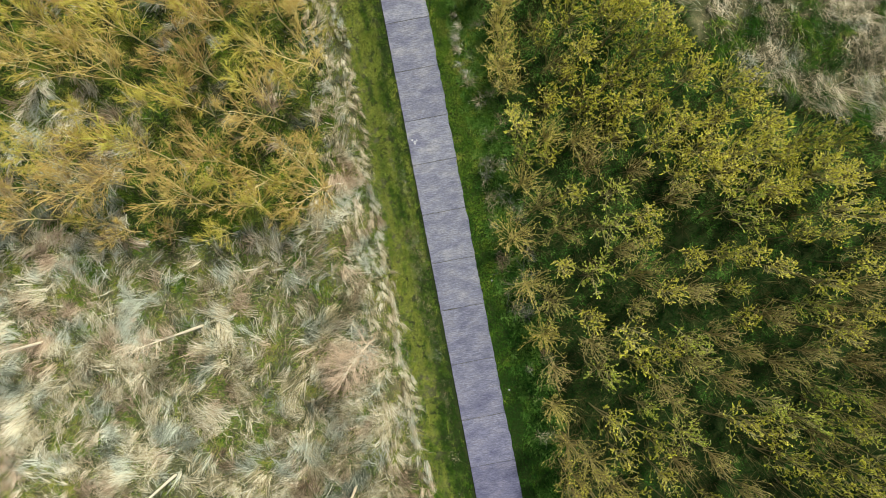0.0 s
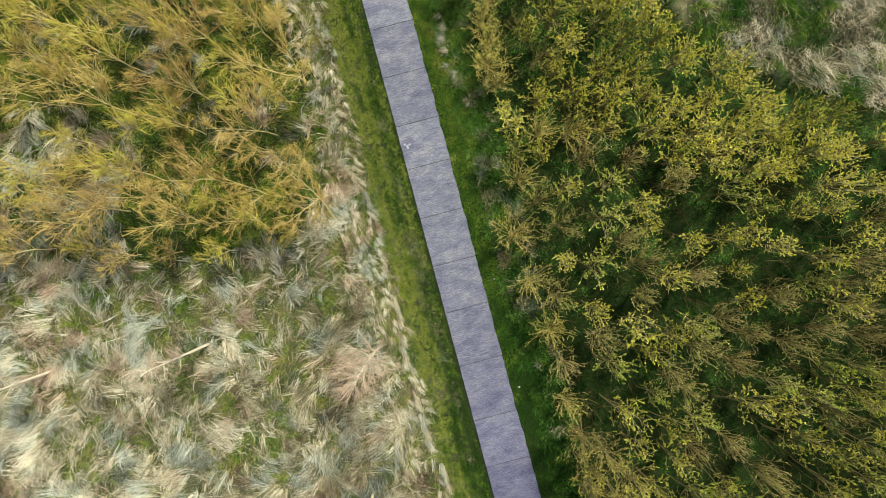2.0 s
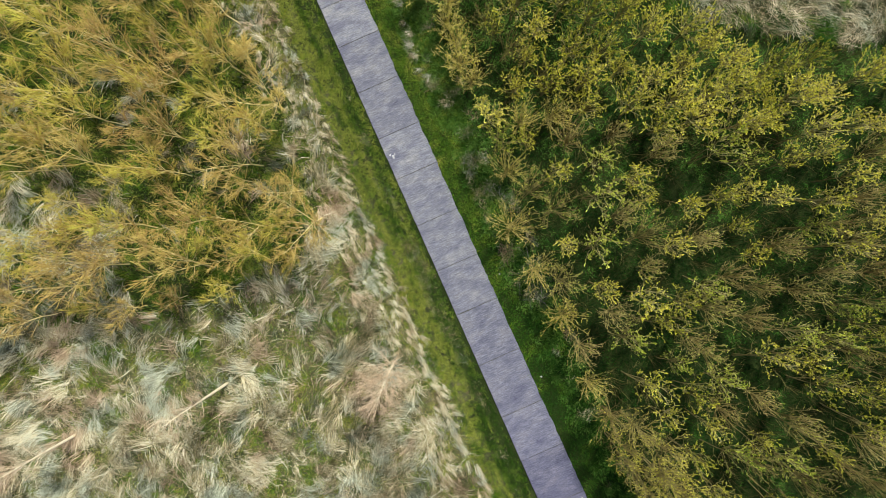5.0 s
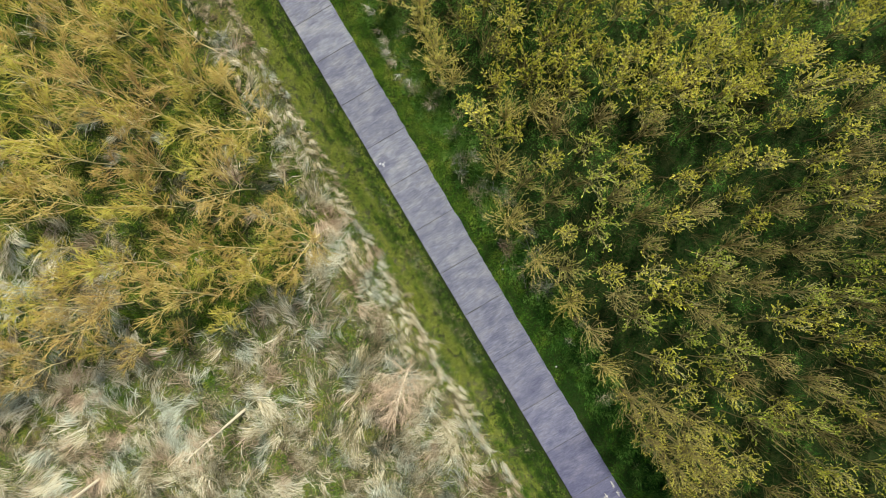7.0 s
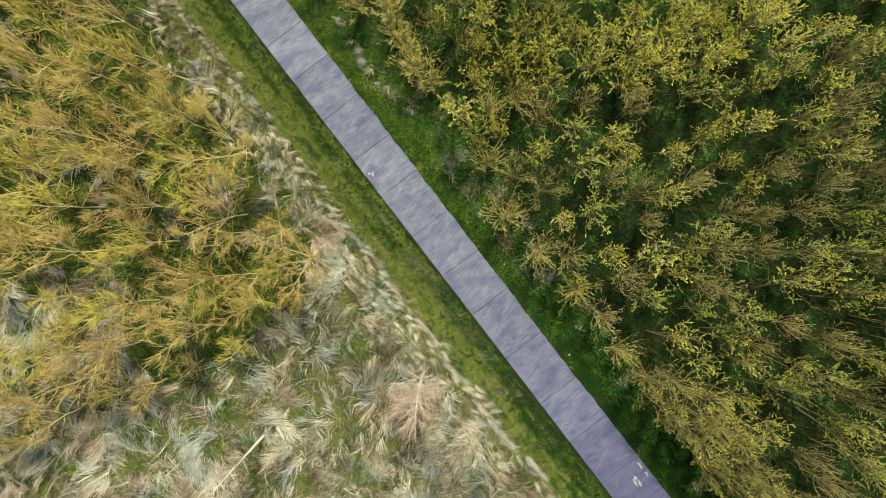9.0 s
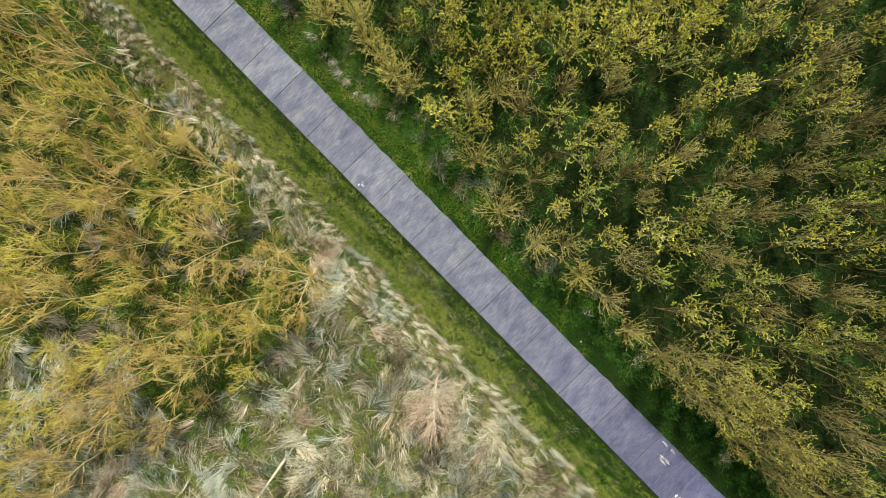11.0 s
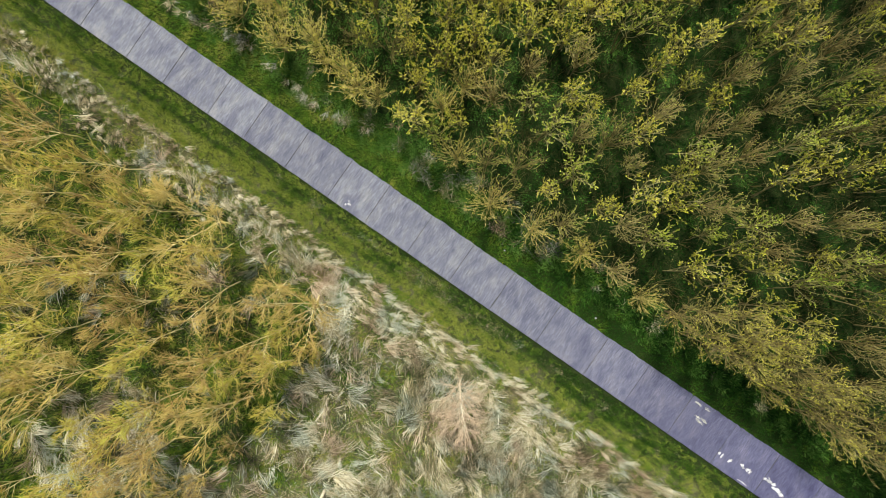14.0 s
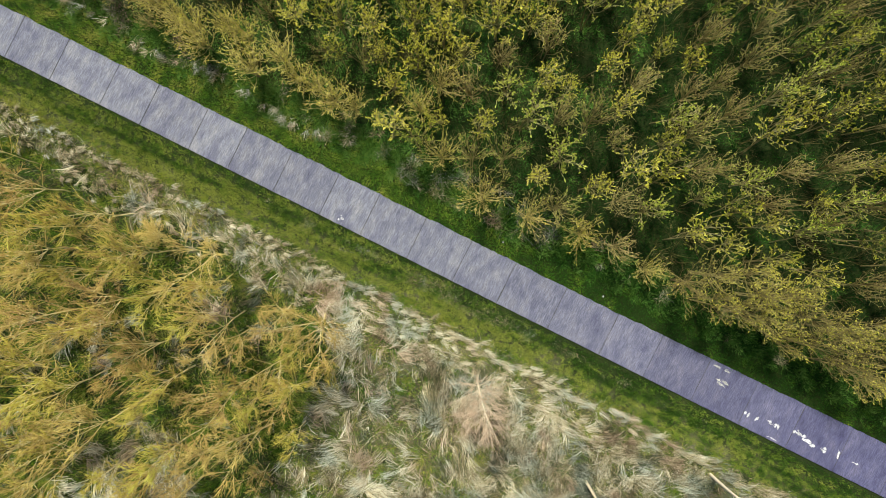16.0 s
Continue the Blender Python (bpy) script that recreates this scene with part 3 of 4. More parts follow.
def verges():
    x, y, s, n = strip(150000, -3.05, -0.82)
    worn = np.clip((n + 1.95) / 0.5, 0, 1) * (0.3 + 0.9 * patches(x, y, 0.8, 81))
    keep = (rng.random(len(x)) > 0.55 * worn) & (patches(x, y, 0.2, 87) + rng.normal(0, 0.05, len(x)) > 0.36) & (n < -0.85 - 0.018 * np.clip(s + 4, 0, 6) - 0.30 * np.clip(patches(x, y, 0.25, 83) - 0.30, 0, 1))
    x, y, n, worn = x[keep], y[keep], n[keep], worn[keep]
    tone = np.clip(0.94 - 0.36 * np.clip((n + 2.2) / 0.4, 0, 1) - 0.36 * np.clip((s[keep] - 2) / 12, 0, 1) + 1.1 * (patches(x, y, 0.3, 82) - 0.5) + 1.9 * (patches(s[keep] / 9, n, 0.24, 84) - 0.5) + 0.10 * np.clip(-s[keep] / 10, 0, 1) + rng.normal(0, 0.09, len(x)), 0, 1)
    blades("west_verge_grass", x, y, rng.uniform(0.09, 0.27, len(x)), rng.uniform(0.016, 0.034, len(x)), rng.random(len(x)) * 6.283, rng.uniform(0.4, 1.3, len(x)), rng.normal(0, 0.4, len(x)), VERGE, tone,
           segments=1, label="short mown yellowish green verge grass")
    # tufts of weeds that the mower has left
    cx, cy, cs, cn = strip(760, -2.2, -0.95)
    k = np.repeat(np.arange(760), 34)
    a, r = rng.random(len(k)) * 6.283, np.abs(rng.normal(0, 0.09, len(k)))
    own = rng.random(760)[k]
    blades("verge_weeds", cx[k] + r * np.cos(a), cy[k] + r * np.sin(a), rng.uniform(0.08, 0.22, len(k)), rng.uniform(0.02, 0.045, len(k)), a + rng.normal(0, 0.5, len(k)), rng.uniform(0.4, 1.3, len(k)), rng.normal(0, 0.1, len(k)), VERGE,
           np.clip(0.30 + 0.7 * own - 0.2 * np.clip(cs[k] / 10, 0, 1) + rng.normal(0, 0.12, len(k)), 0, 1), segments=1, label="small tufts of green weeds in the mown verge")
    x, y, s, n = strip(56000, -2.0, -0.95)
    keep = 0.6 * patches(x, y, 0.8, 81) + 0.4 * patches(s / 4, n, 0.3, 86) - 0.018 * np.clip(1 - s, 0, 40) - 0.022 * np.clip(s - 3, 0, 40) - 0.35 * np.clip((n + 1.3) / 0.3, 0, 1) + rng.normal(0, 0.08, len(x)) > 0.46
    x, y = x[keep], y[keep]
    blades("dry_verge_grass", x, y, rng.uniform(0.1, 0.24, len(x)), rng.uniform(0.012, 0.026, len(x)), rng.random(len(x)) * 6.283, rng.uniform(0.7, 1.4, len(x)), rng.normal(0, 0.5, len(x)), STRAW,
           np.clip(rng.normal(0.40, 0.17, len(x)), 0, 1), segments=1, label="withered brown mown grass beside the slabs")
    x, y, s, n = strip(95000, EAST - 0.03, 4.3)
    keep = n > EAST + 0.05 * patches(x, y, 0.3, 6) - 0.04 + np.clip(s - 8, 0, 40) * 0.010
    x, y, n = x[keep], y[keep], n[keep]
    # tone drops southward: shade of the edge trees put into the grass colour
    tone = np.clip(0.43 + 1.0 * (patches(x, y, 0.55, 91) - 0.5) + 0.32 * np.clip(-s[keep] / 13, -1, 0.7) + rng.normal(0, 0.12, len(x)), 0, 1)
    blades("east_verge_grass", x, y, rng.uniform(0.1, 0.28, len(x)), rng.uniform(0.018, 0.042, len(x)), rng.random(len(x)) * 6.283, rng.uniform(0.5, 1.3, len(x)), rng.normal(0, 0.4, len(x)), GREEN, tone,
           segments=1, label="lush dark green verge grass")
    # clumps of nettle-like herbs between the mown strip and the wood
    cx, cy, cs, cn = strip(900, 2.7, 4.8)
    k = np.repeat(np.arange(900), 56)
    a, r = rng.random(len(k)) * 6.283, np.abs(rng.normal(0, 0.15, len(k)))
    own = rng.random(900)[k]
    blades("verge_herbs", cx[k] + r * np.cos(a), cy[k] + r * np.sin(a), rng.uniform(0.12, 0.36, len(k)), rng.uniform(0.03, 0.07, len(k)), a + rng.normal(0, 0.5, len(k)), rng.uniform(0.3, 1.4, len(k)), rng.normal(0, 0.1, len(k)), HERB,
           np.clip(0.30 + 0.75 * own + 0.15 * np.clip(-cs[k] / 10, -1, 1) + rng.normal(0, 0.15, len(k)), 0, 1), segments=1, label="clumps of broad-leaved green herbs beside the verge", category="undergrowth")
    # a broken chain of cream tussocks hanging over the edge of the mown strip
    s = np.concatenate([rng.uniform(-20, -7, 34), rng.uniform(-30, -20, 16)])
    n = 3.35 + 0.3 * np.sin(s * 0.7) + rng.normal(0, 0.14, len(s))
    bx, by, head, shade, k = tussocks(n * CA + s * SA, n * SA - s * CA, 3.3 + rng.normal(0, 0.6, len(s)), 0.58 + rng.normal(0, 0.16, len(s)), 34, 0.5, 0.10)
    m = len(bx)
    blades("cream_tussocks", bx, by, rng.uniform(0.3, 0.7, m), rng.uniform(0.012, 0.026, m), head, rng.uniform(0.8, 1.4, m), rng.normal(0, 0.4, m), STRAW, shade, segments=2, label="cream dead tussocks hanging over the mown edge")
    # bleached tufts along the foot of the wood
    x, y, s, n = strip(40000, 2.95, 4.9)
    keep = (patches(x, y, 0.9, 95) + 0.35 * patches(s, s * 0, 7.0, 96) > 0.80)
    x, y = x[keep], y[keep]
    blades("bleached_tufts", x, y, rng.uniform(0.25, 0.6, len(x)), rng.uniform(0.01, 0.022, len(x)), rng.random(len(x)) * 6.283, rng.uniform(0.8, 1.4, len(x)), rng.normal(0, 0.6, len(x)), STRAW,
           np.clip(rng.normal(0.40, 0.2, len(x)), 0, 1), segments=2, label="greyish dead grass tufts at the wood's edge")


def undergrowth():
    x, y = scattered(720000)
    n = across(x, y)
    thick = patches(x, y, 0.8, 101) + 0.4 * (patches(x, y, 0.25, 102) - 0.5)
    keep = (n > 3.3) & ~in_east_meadow(x, y) & (thick > 0.14)
    x, y, thick = x[keep], y[keep], thick[keep]
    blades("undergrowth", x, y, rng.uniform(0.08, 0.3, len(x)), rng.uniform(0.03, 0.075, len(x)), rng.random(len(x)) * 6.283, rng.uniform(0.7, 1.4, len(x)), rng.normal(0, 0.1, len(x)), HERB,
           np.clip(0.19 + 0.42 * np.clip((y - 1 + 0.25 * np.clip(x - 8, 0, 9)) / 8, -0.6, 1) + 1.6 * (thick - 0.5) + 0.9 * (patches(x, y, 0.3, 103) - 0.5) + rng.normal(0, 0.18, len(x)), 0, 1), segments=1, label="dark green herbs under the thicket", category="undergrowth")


def understorey():
    x, y, pick, out = tufted(44000, 4400, 0.16)
    keep = (across(x, y) > 4.5) & ~in_east_meadow(x, y)
    x, y, out, pick = x[keep], y[keep], out[keep], pick[keep]
    own = rng.random(4400)[pick]
    blades("understorey_stems", x, y, rng.uniform(0.5, 2.0, len(x)), rng.uniform(0.012, 0.026, len(x)), out, rng.uniform(0.25, 0.9, len(x)), rng.normal(0, 0.5, len(x)), BROWN_TWIG,
           np.clip(0.12 + 0.5 * (own - 0.5) + rng.normal(0, 0.15, len(x)), 0, 1), label="bare brown understorey stems between the sallows", category="undergrowth")


meadow()
east_meadow()
verges()
undergrowth()
understorey()


# ---- trees ----
class Wood:
    """Collects tapering round shoots and small leaves for one mesh."""

    def __init__(self):
        self.verts, self.tris, self.quads, self.leaves, self.tone = [], [], [], [], []

    def shoot(self, points, radii, sides=3, tone=0.5):
        start = len(self.verts)
        axis = (points[-1] - points[0]).normalized()
        one = axis.orthogonal().normalized()
        two = axis.cross(one)
        for p, r in zip(points[:-1], radii):
            for k in range(sides):
                a = 2 * math.pi * k / sides
                self.verts.append(p + (one * math.cos(a) + two * math.sin(a)) * r)
        self.verts.append(points[-1])
        rings = len(points) - 1
        for i in range(rings - 1):
            for k in range(sides):
                a, b = start + i * sides + k, start + i * sides + (k + 1) % sides
                self.quads.append((a, b, b + sides, a + sides))
        for k in range(sides):
            self.tris.append((start + (rings - 1) * sides + k, start + (rings - 1) * sides + (k + 1) % sides, start + rings * sides))
        self.tone += [tone] * (rings * sides + 1)

    def leaf(self, at, way, length, width, tone):
        start = len(self.verts)
        side = way.cross(Vector((random.gauss(0, 1), random.gauss(0, 1), random.gauss(0, 1)))).normalized() * width / 2
        fold = way.cross(side).normalized() * width * 0.25
        self.verts += [at, at + way * length * 0.5 + side + fold, at + way * length, at + way * length * 0.5 - side + fold]
        self.leaves.append((start, start + 1, start + 2, start + 3))
        self.tone += [tone] * 4

    def mesh(self, name, mats):
        groups = [np.array(g) for g in (self.quads, self.tris, self.leaves) if g]
        me = mesh_of(name, [tuple(v) for v in self.verts], groups, mats, self.tone)
        if self.leaves and len(mats) > 1:
            me.polygons.foreach_set("material_index", np.r_[np.zeros(len(self.quads) + len(self.tris)), np.ones(len(self.leaves))].astype(np.int32))
        return me


def aside(way, angle):
    """A way that leaves the given one by that angle, to a random side."""
    turn = way.orthogonal().normalized()
    turn.rotate(Matrix.Rotation(random.uniform(0, 2 * math.pi), 3, way))
    return (way * math.cos(angle) + turn * math.sin(angle)).normalized()


def bent(start, way, length, steps, wander, lift):
    points, way = [start], way.copy()
    for _ in range(steps):
        way = (way + Vector((random.gauss(0, wander), random.gauss(0, wander), random.gauss(0, wander) + lift))).normalized()
        points.append(points[-1] + way * length / steps)
    return points


def on(points, u):
    f = u * (len(points) - 1)
    i = min(int(f), len(points) - 2)
    return points[i].lerp(points[i + 1], f - i), (points[i + 1] - points[i]).normalized()


def tree(name, height, stems, limbs, low, spread, limb_length, twigs, twig_length, fine, leaves, leaf_size, mats, girth=0.06, thick=1.0, apart=0.1, wander=0.1, stiff=0.3, fork=0.75):
    """A young tree 'height' metres high: stems with limbs (trunk), and a crown of twigs and leaves."""
    ob = new(name)
    trunk, crown = Wood(), Wood()
    for stem in range(stems):
        lean = aside(Vector((0, 0, 1)), 0.03 if stem == 0 else random.uniform(0.5, 1.0) * apart)
        tall = height * (1 if stem == 0 else random.uniform(0.7, 0.95))
        spine = bent(Vector((random.uniform(-.05, .05) * stems, random.uniform(-.05, .05) * stems, -0.1)), lean, tall, 7, wander * 0.5, 0.04)
        trunk.shoot(spine, [girth * (1 - 0.87 * k / 7) for k in range(8)], 5)
        for k in range(limbs):
            u = low + (0.94 - low) * (k + random.random()) / limbs
            at, way = on(spine, u)
            long = limb_length * random.uniform(0.65, 1.15) * (1.12 - 0.6 * u)
            limb = bent(at, aside(way, random.uniform(0.6, 1.25) * spread), long, 3, wander, 0.07)
            trunk.shoot(limb, [girth * stiff * thick * (1 - 0.8 * j / 3) * (1.2 - 0.7 * u) for j in range(4)], 3)
            for j in range(twigs):
                at2, way2 = on(limb, 0.15 + 0.83 * (j + random.random()) / twigs)
                twig = bent(at2, aside(way2, random.uniform(0.25, 1.0) * fork), random.uniform(0.6, 1.25) * twig_length, 2, wander * 1.2, 0.07)
                shade = min(1, max(0, 0.5 + random.gauss(0, 0.18)))
                crown.shoot(twig, [0.012 * thick, 0.008 * thick], 3, shade)
                for _ in range(fine):
                    at3, way3 = on(twig, random.uniform(0.1, 0.95))
                    end = at3 + aside(way3, random.uniform(0.3, 0.7)) * random.uniform(0.3, 0.7) * twig_length
                    crown.shoot([at3, end], [0.007 * thick], 3, min(1, max(0, shade + random.gauss(0, 0.1))))
                for _ in range(leaves):
                    at3, way3 = on(twig, random.uniform(0.35, 1.0))
                    crown.leaf(at3, aside(way3, random.uniform(0.3, 1.1)), leaf_size * random.uniform(0.7, 1.4), leaf_size * random.uniform(0.35, 0.55), min(1, max(0, 0.5 + random.gauss(0, 0.22))))
    part("trunk", trunk.mesh("trunk", mats[:1]), ob)
    part("crown", crown.mesh("crown", mats[1:]), ob)
    return ob


def domed(name, height, radius, stems, limbs, shoots, leaves, fine, leaf_size, mats, girth=0.035, under=4, fresh=0.5, fork=0.42):
    """A young tree whose limbs fan out of a low fork like a vase, to a rounded crown of leafy shoots."""
    ob = new(name)
    trunk, crown = Wood(), Wood()
    spines = []
    for stem in range(stems):
        lean = aside(Vector((0, 0, 1)), 0.03 if stem == 0 else random.uniform(0.05, 0.12))
        spine = bent(Vector((random.uniform(-.06, .06) * stems, random.uniform(-.06, .06) * stems, -0.1)), lean, height * random.uniform(0.78, 0.88), 6, 0.03, 0.04)
        trunk.shoot(spine, [girth * (1 - 0.8 * k / 6) for k in range(7)], 5)
        spines.append(spine)
    turn = random.random() * 6.28
    for k in range(limbs):
        spine = spines[k % stems]
        share = math.sqrt((k + 0.5) / limbs)
        a = turn + k * 2.4 + random.uniform(-0.35, 0.35)
        rho = radius * share * random.uniform(0.7, 1.2)
        tip = Vector((spine[-1].x * 0.8 + rho * math.cos(a), spine[-1].y * 0.8 + rho * math.sin(a), height * (1 - 0.30 * share * share) * random.uniform(0.88, 1.03)))
        at, _ = on(spine, min(0.95, fork + random.uniform(0.0, 0.2) + 0.3 * (1 - share)))
        if tip.z < at.z + 0.3:
            tip.z = at.z + 0.3
        rise = tip - at
        out = Vector((rise.x, rise.y, 0))
        limb = [at, at + rise * 0.33 + out * 0.12, at + rise * 0.68 + out * 0.08 + Vector((random.gauss(0, .05), random.gauss(0, .05), 0)), tip]
        crown.shoot(limb, [girth * 0.40, girth * 0.33, girth * 0.25], 3, random.uniform(0.3, 0.9))
        base_tone = min(1, max(0, fresh + random.gauss(0, 0.14)))
        full = random.choice((1.5, 1.2, 0.9, 0.4))
        for j in range(shoots):
            u = 0.32 + 0.67 * (j + random.random()) / shoots
            at2, way2 = on(limb, u)
            shoot = bent(at2, aside(way2, random.uniform(0.3, 0.95)), random.uniform(0.22, 0.5) * (1.25 - 0.4 * u), 2, 0.14, 0.12)
            crown.shoot(shoot, [0.014, 0.010], 3, min(1, max(0, 0.55 + random.gauss(0, 0.2))))
            for _ in range(fine):
                at3, way3 = on(shoot, random.uniform(0.1, 0.9))
                crown.shoot([at3, at3 + aside(way3, random.uniform(0.4, 0.9)) * random.uniform(0.12, 0.3)], [0.006], 3, min(1, max(0, 0.5 + random.gauss(0, 0.2))))
            for _ in range(round(leaves * full * (0.45 + 0.8 * u))):
                at3, way3 = on(shoot, random.uniform(0.2, 1.0))
                crown.leaf(at3, aside(way3, random.uniform(0.15, 0.8)), leaf_size * random.uniform(0.6, 1.4), leaf_size * random.uniform(0.42, 0.66), min(1, max(0, base_tone + random.gauss(0, 0.22))))
    for k in range(under):  # bare lower limbs in the crown's shade
        spine = spines[k % stems]
        at, way = on(spine, random.uniform(0.18, 0.62))
        limb = bent(at, aside(way, random.uniform(0.5, 1.1)), random.uniform(0.6, 1.2), 3, 0.08, 0.1)
        crown.shoot(limb, [girth * 0.34, girth * 0.24, girth * 0.14], 3, random.uniform(0.1, 0.6))
        for _ in range(5):
            at2, way2 = on(limb, random.uniform(0.25, 1))
            crown.shoot([at2, at2 + aside(way2, random.uniform(0.3, 0.8)) * random.uniform(0.2, 0.5)], [0.007], 3, random.uniform(0.1, 0.7))
    part("trunk", trunk.mesh("trunk", mats[:1]), ob)
    part("crown", crown.mesh("crown", mats[1:]), ob)
    return ob


def willow(name, height, leaders, limbs, twigs, fine, leaves, mats, girth=0.038, wide=0.34):
    """A slender young willow: a stem that forks low into steep leaders, each a narrow fan of long rising twigs."""
    ob = new(name)
    trunk, crown = Wood(), Wood()
    clip = lambda v: min(1, max(0, v))
    foot = bent(Vector((0, 0, -0.1)), aside(Vector((0, 0, 1)), 0.06), height * random.uniform(0.2, 0.32), 3, 0.05, 0.03)
    trunk.shoot(foot + [foot[-1] + (foot[-1] - foot[-2]) * 0.3], [girth, girth * 0.92, girth * 0.85, girth * 0.8], 6)
    turn = random.random() * 6.28
    for n in range(leaders):
        a = turn + n * 6.28 / leaders + random.uniform(-0.5, 0.5)
        open_ = wide * random.uniform(0.35, 1.1) if leaders > 1 else 0.04
        way = Vector((math.cos(a) * math.sin(open_), math.sin(a) * math.sin(open_), math.cos(open_)))
        at = on(foot, random.uniform(0.8, 1.0))[0]
        tall = (height - at.z) * (1 if n == 0 else random.uniform(0.72, 0.98))
        spine = bent(at, way, tall, 6, 0.035, 0.03)
        trunk.shoot(spine, [girth * 0.72 * (1 - 0.85 * k / 6) for k in range(7)], 5)
        for k in range(limbs):
            u = 0.10 + 0.86 * (k + random.random()) / limbs
            at, way = on(spine, u)
            long = (0.85 + 1.75 * (1 - u)) * random.uniform(0.7, 1.2)
            limb = bent(at, aside(way, random.uniform(0.45, 0.95)), long, 4, 0.06, 0.14)
            trunk.shoot(limb, [girth * 0.5 * (1.15 - 0.7 * u) * (1 - 0.75 * j / 4) for j in range(5)], 3)
            for j in range(twigs):
                v = 0.18 + 0.8 * (j + random.random()) / twigs
                at2, way2 = on(limb, v)
                twig = bent(at2, aside(way2, random.uniform(0.25, 0.7)), random.uniform(0.35, 0.85), 2, 0.08, 0.14)
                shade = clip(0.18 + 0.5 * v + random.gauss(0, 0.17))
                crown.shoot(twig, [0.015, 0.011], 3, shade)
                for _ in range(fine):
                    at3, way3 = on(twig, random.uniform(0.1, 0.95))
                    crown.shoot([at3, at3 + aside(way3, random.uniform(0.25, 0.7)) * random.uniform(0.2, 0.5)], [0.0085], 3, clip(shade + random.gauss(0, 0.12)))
                for _ in range(leaves):
                    at3, way3 = on(twig, random.uniform(0.35, 1.0))
                    crown.leaf(at3, aside(way3, random.uniform(0.3, 1.1)), random.uniform(0.03, 0.06), random.uniform(0.015, 0.028), clip(0.5 + random.gauss(0, 0.22)))
    part("trunk", trunk.mesh("trunk", mats[:1]), ob)
    part("crown", crown.mesh("crown", mats[1:]), ob)
    return ob


WEST_BASES = [(-15.8, 11.1), (-16.1, 7.7), (-18.3, 11.0), (-12.9, 7.5), (-15.5, 5.1), (-12.3, 4.8), (-12.4, 9.3), (-12.5, 11.2), (-9.7, 8.2), (-9.5, 3.8), (-15.4, 3.9), (-12.9, 2.2), (-9.8, 2.0), (-19.0, 1.1), (-14.2, 13.0), (-8.9, 7.2), (-10.1, 11.2), (-7.7, 9.0), (-7.1, 5.4), (-6.3, 3.6), (-23.1, 3.5), (-21.5, 5.9),
              (-22.7, 11.6), (-11.7, 12.2), (-8.5, 12.2), (-7.7, 1.6), (-14.0, 8.5), (-16.6, 8.8), (-9.6, 6.4), (-12.1, 3.7), (-13.3, 16.5), (-16.7, 15.8), (-9.1, 13.1), (-11.6, 14.3), (-12.1, 17.0), (-7.1, 9.9), (-10.7, 2.4), (-9.6, 18.9), (-12.1, 20.1), (-14.8, 18.5), (-9.2, 10.2), (-22.2, 10.2), (-18.2, 14.7), (-7.5, 3.3)]
EAST_BASES = [(3.7, 7.6), (5.7, 7.8), (3.7, 6.5), (5.4, 6.1), (7.3, 7.5), (9.2, 7.3), (7.5, 5.8), (9.2, 5.8), (11.3, 5.4), (11.2, 7.5), (7.9, 4.3), (10.0, 4.3), (13.5, 5.1), (15.4, 5.1), (4.0, 5.1), (5.8, 4.7), (4.4, 3.1), (6.4, 2.8), (5.1, 2.1), (8.3, 1.4), (6.1, 0.9), (3.7, 0.5), (9.0, 3.0), (12.0, 2.7), (14.5, 4.0), (12.8, 4.0),
              (14.5, 2.0), (10.9, 0.5), (12.8, 0.2), (16.5, 5.2), (18.9, 5.7), (19.6, 3.7), (17.9, 3.1), (21.3, 5.7), (14.8, 6.9), (15.1, 8.8), (7.5, 10.7), (5.0, 10.7), (2.4, 11.6), (5.5, 9.9), (8.9, 9.2), (3.4, -0.5), (5.7, -2.8), (7.9, -1.4)]
EAST_BASES += [(10.0, -1.7), (10.3, -3.2), (5.8, -4.5), (6.1, -6.2), (7.8, -5.0), (9.5, -4.5), (9.7, -5.9), (6.4, -8.6), (8.3, -8.8), (10.3, -8.4), (12.8, -6.2), (14.8, -7.0), (15.9, -5.6), (12.6, -8.4), (12.8, -9.8), (6.9, -11.2), (9.3, -11.0), (17.3, -0.8), (17.3, -3.4), (19.6, -4.2), (18.8, -7.0), (20.2, -8.4),
               (21.0, -7.3), (16.2, -8.1), (18.5, -9.0), (14.5, -11.0), (17.3, -11.2), (19.6, -11.8), (13.1, -2.2), (15.4, -2.2), (21.6, -9.8), (1.3, 16.9), (2.3, 14.2), (5.1, 12.0), (3.5, 10.8), (0.5, 20.2), (6.1, -10.1), (6.6, -13.0), (9.2, -14.5), (7.8, -17.3), (7.0, -15.4), (8.7, -19.4), (10.0, -17.4), (11.4, -15.6)]


def filled(bases, allowed, gap, most):
    """The given bases, and random ones between them that keep a gap."""
    places = list(bases)
    dice = random.Random(11)
    for _ in range(30000):
        if len(places) >= most:
            break
        r, a = 30.5 * math.sqrt(dice.random()), dice.random() * 2 * math.pi
        x, y = r * math.cos(a), r * math.sin(a)
        if allowed(x, y) and all((x - p) ** 2 + (y - q) ** 2 > gap * gap for p, q in places):
            places.append((x, y))
    return places


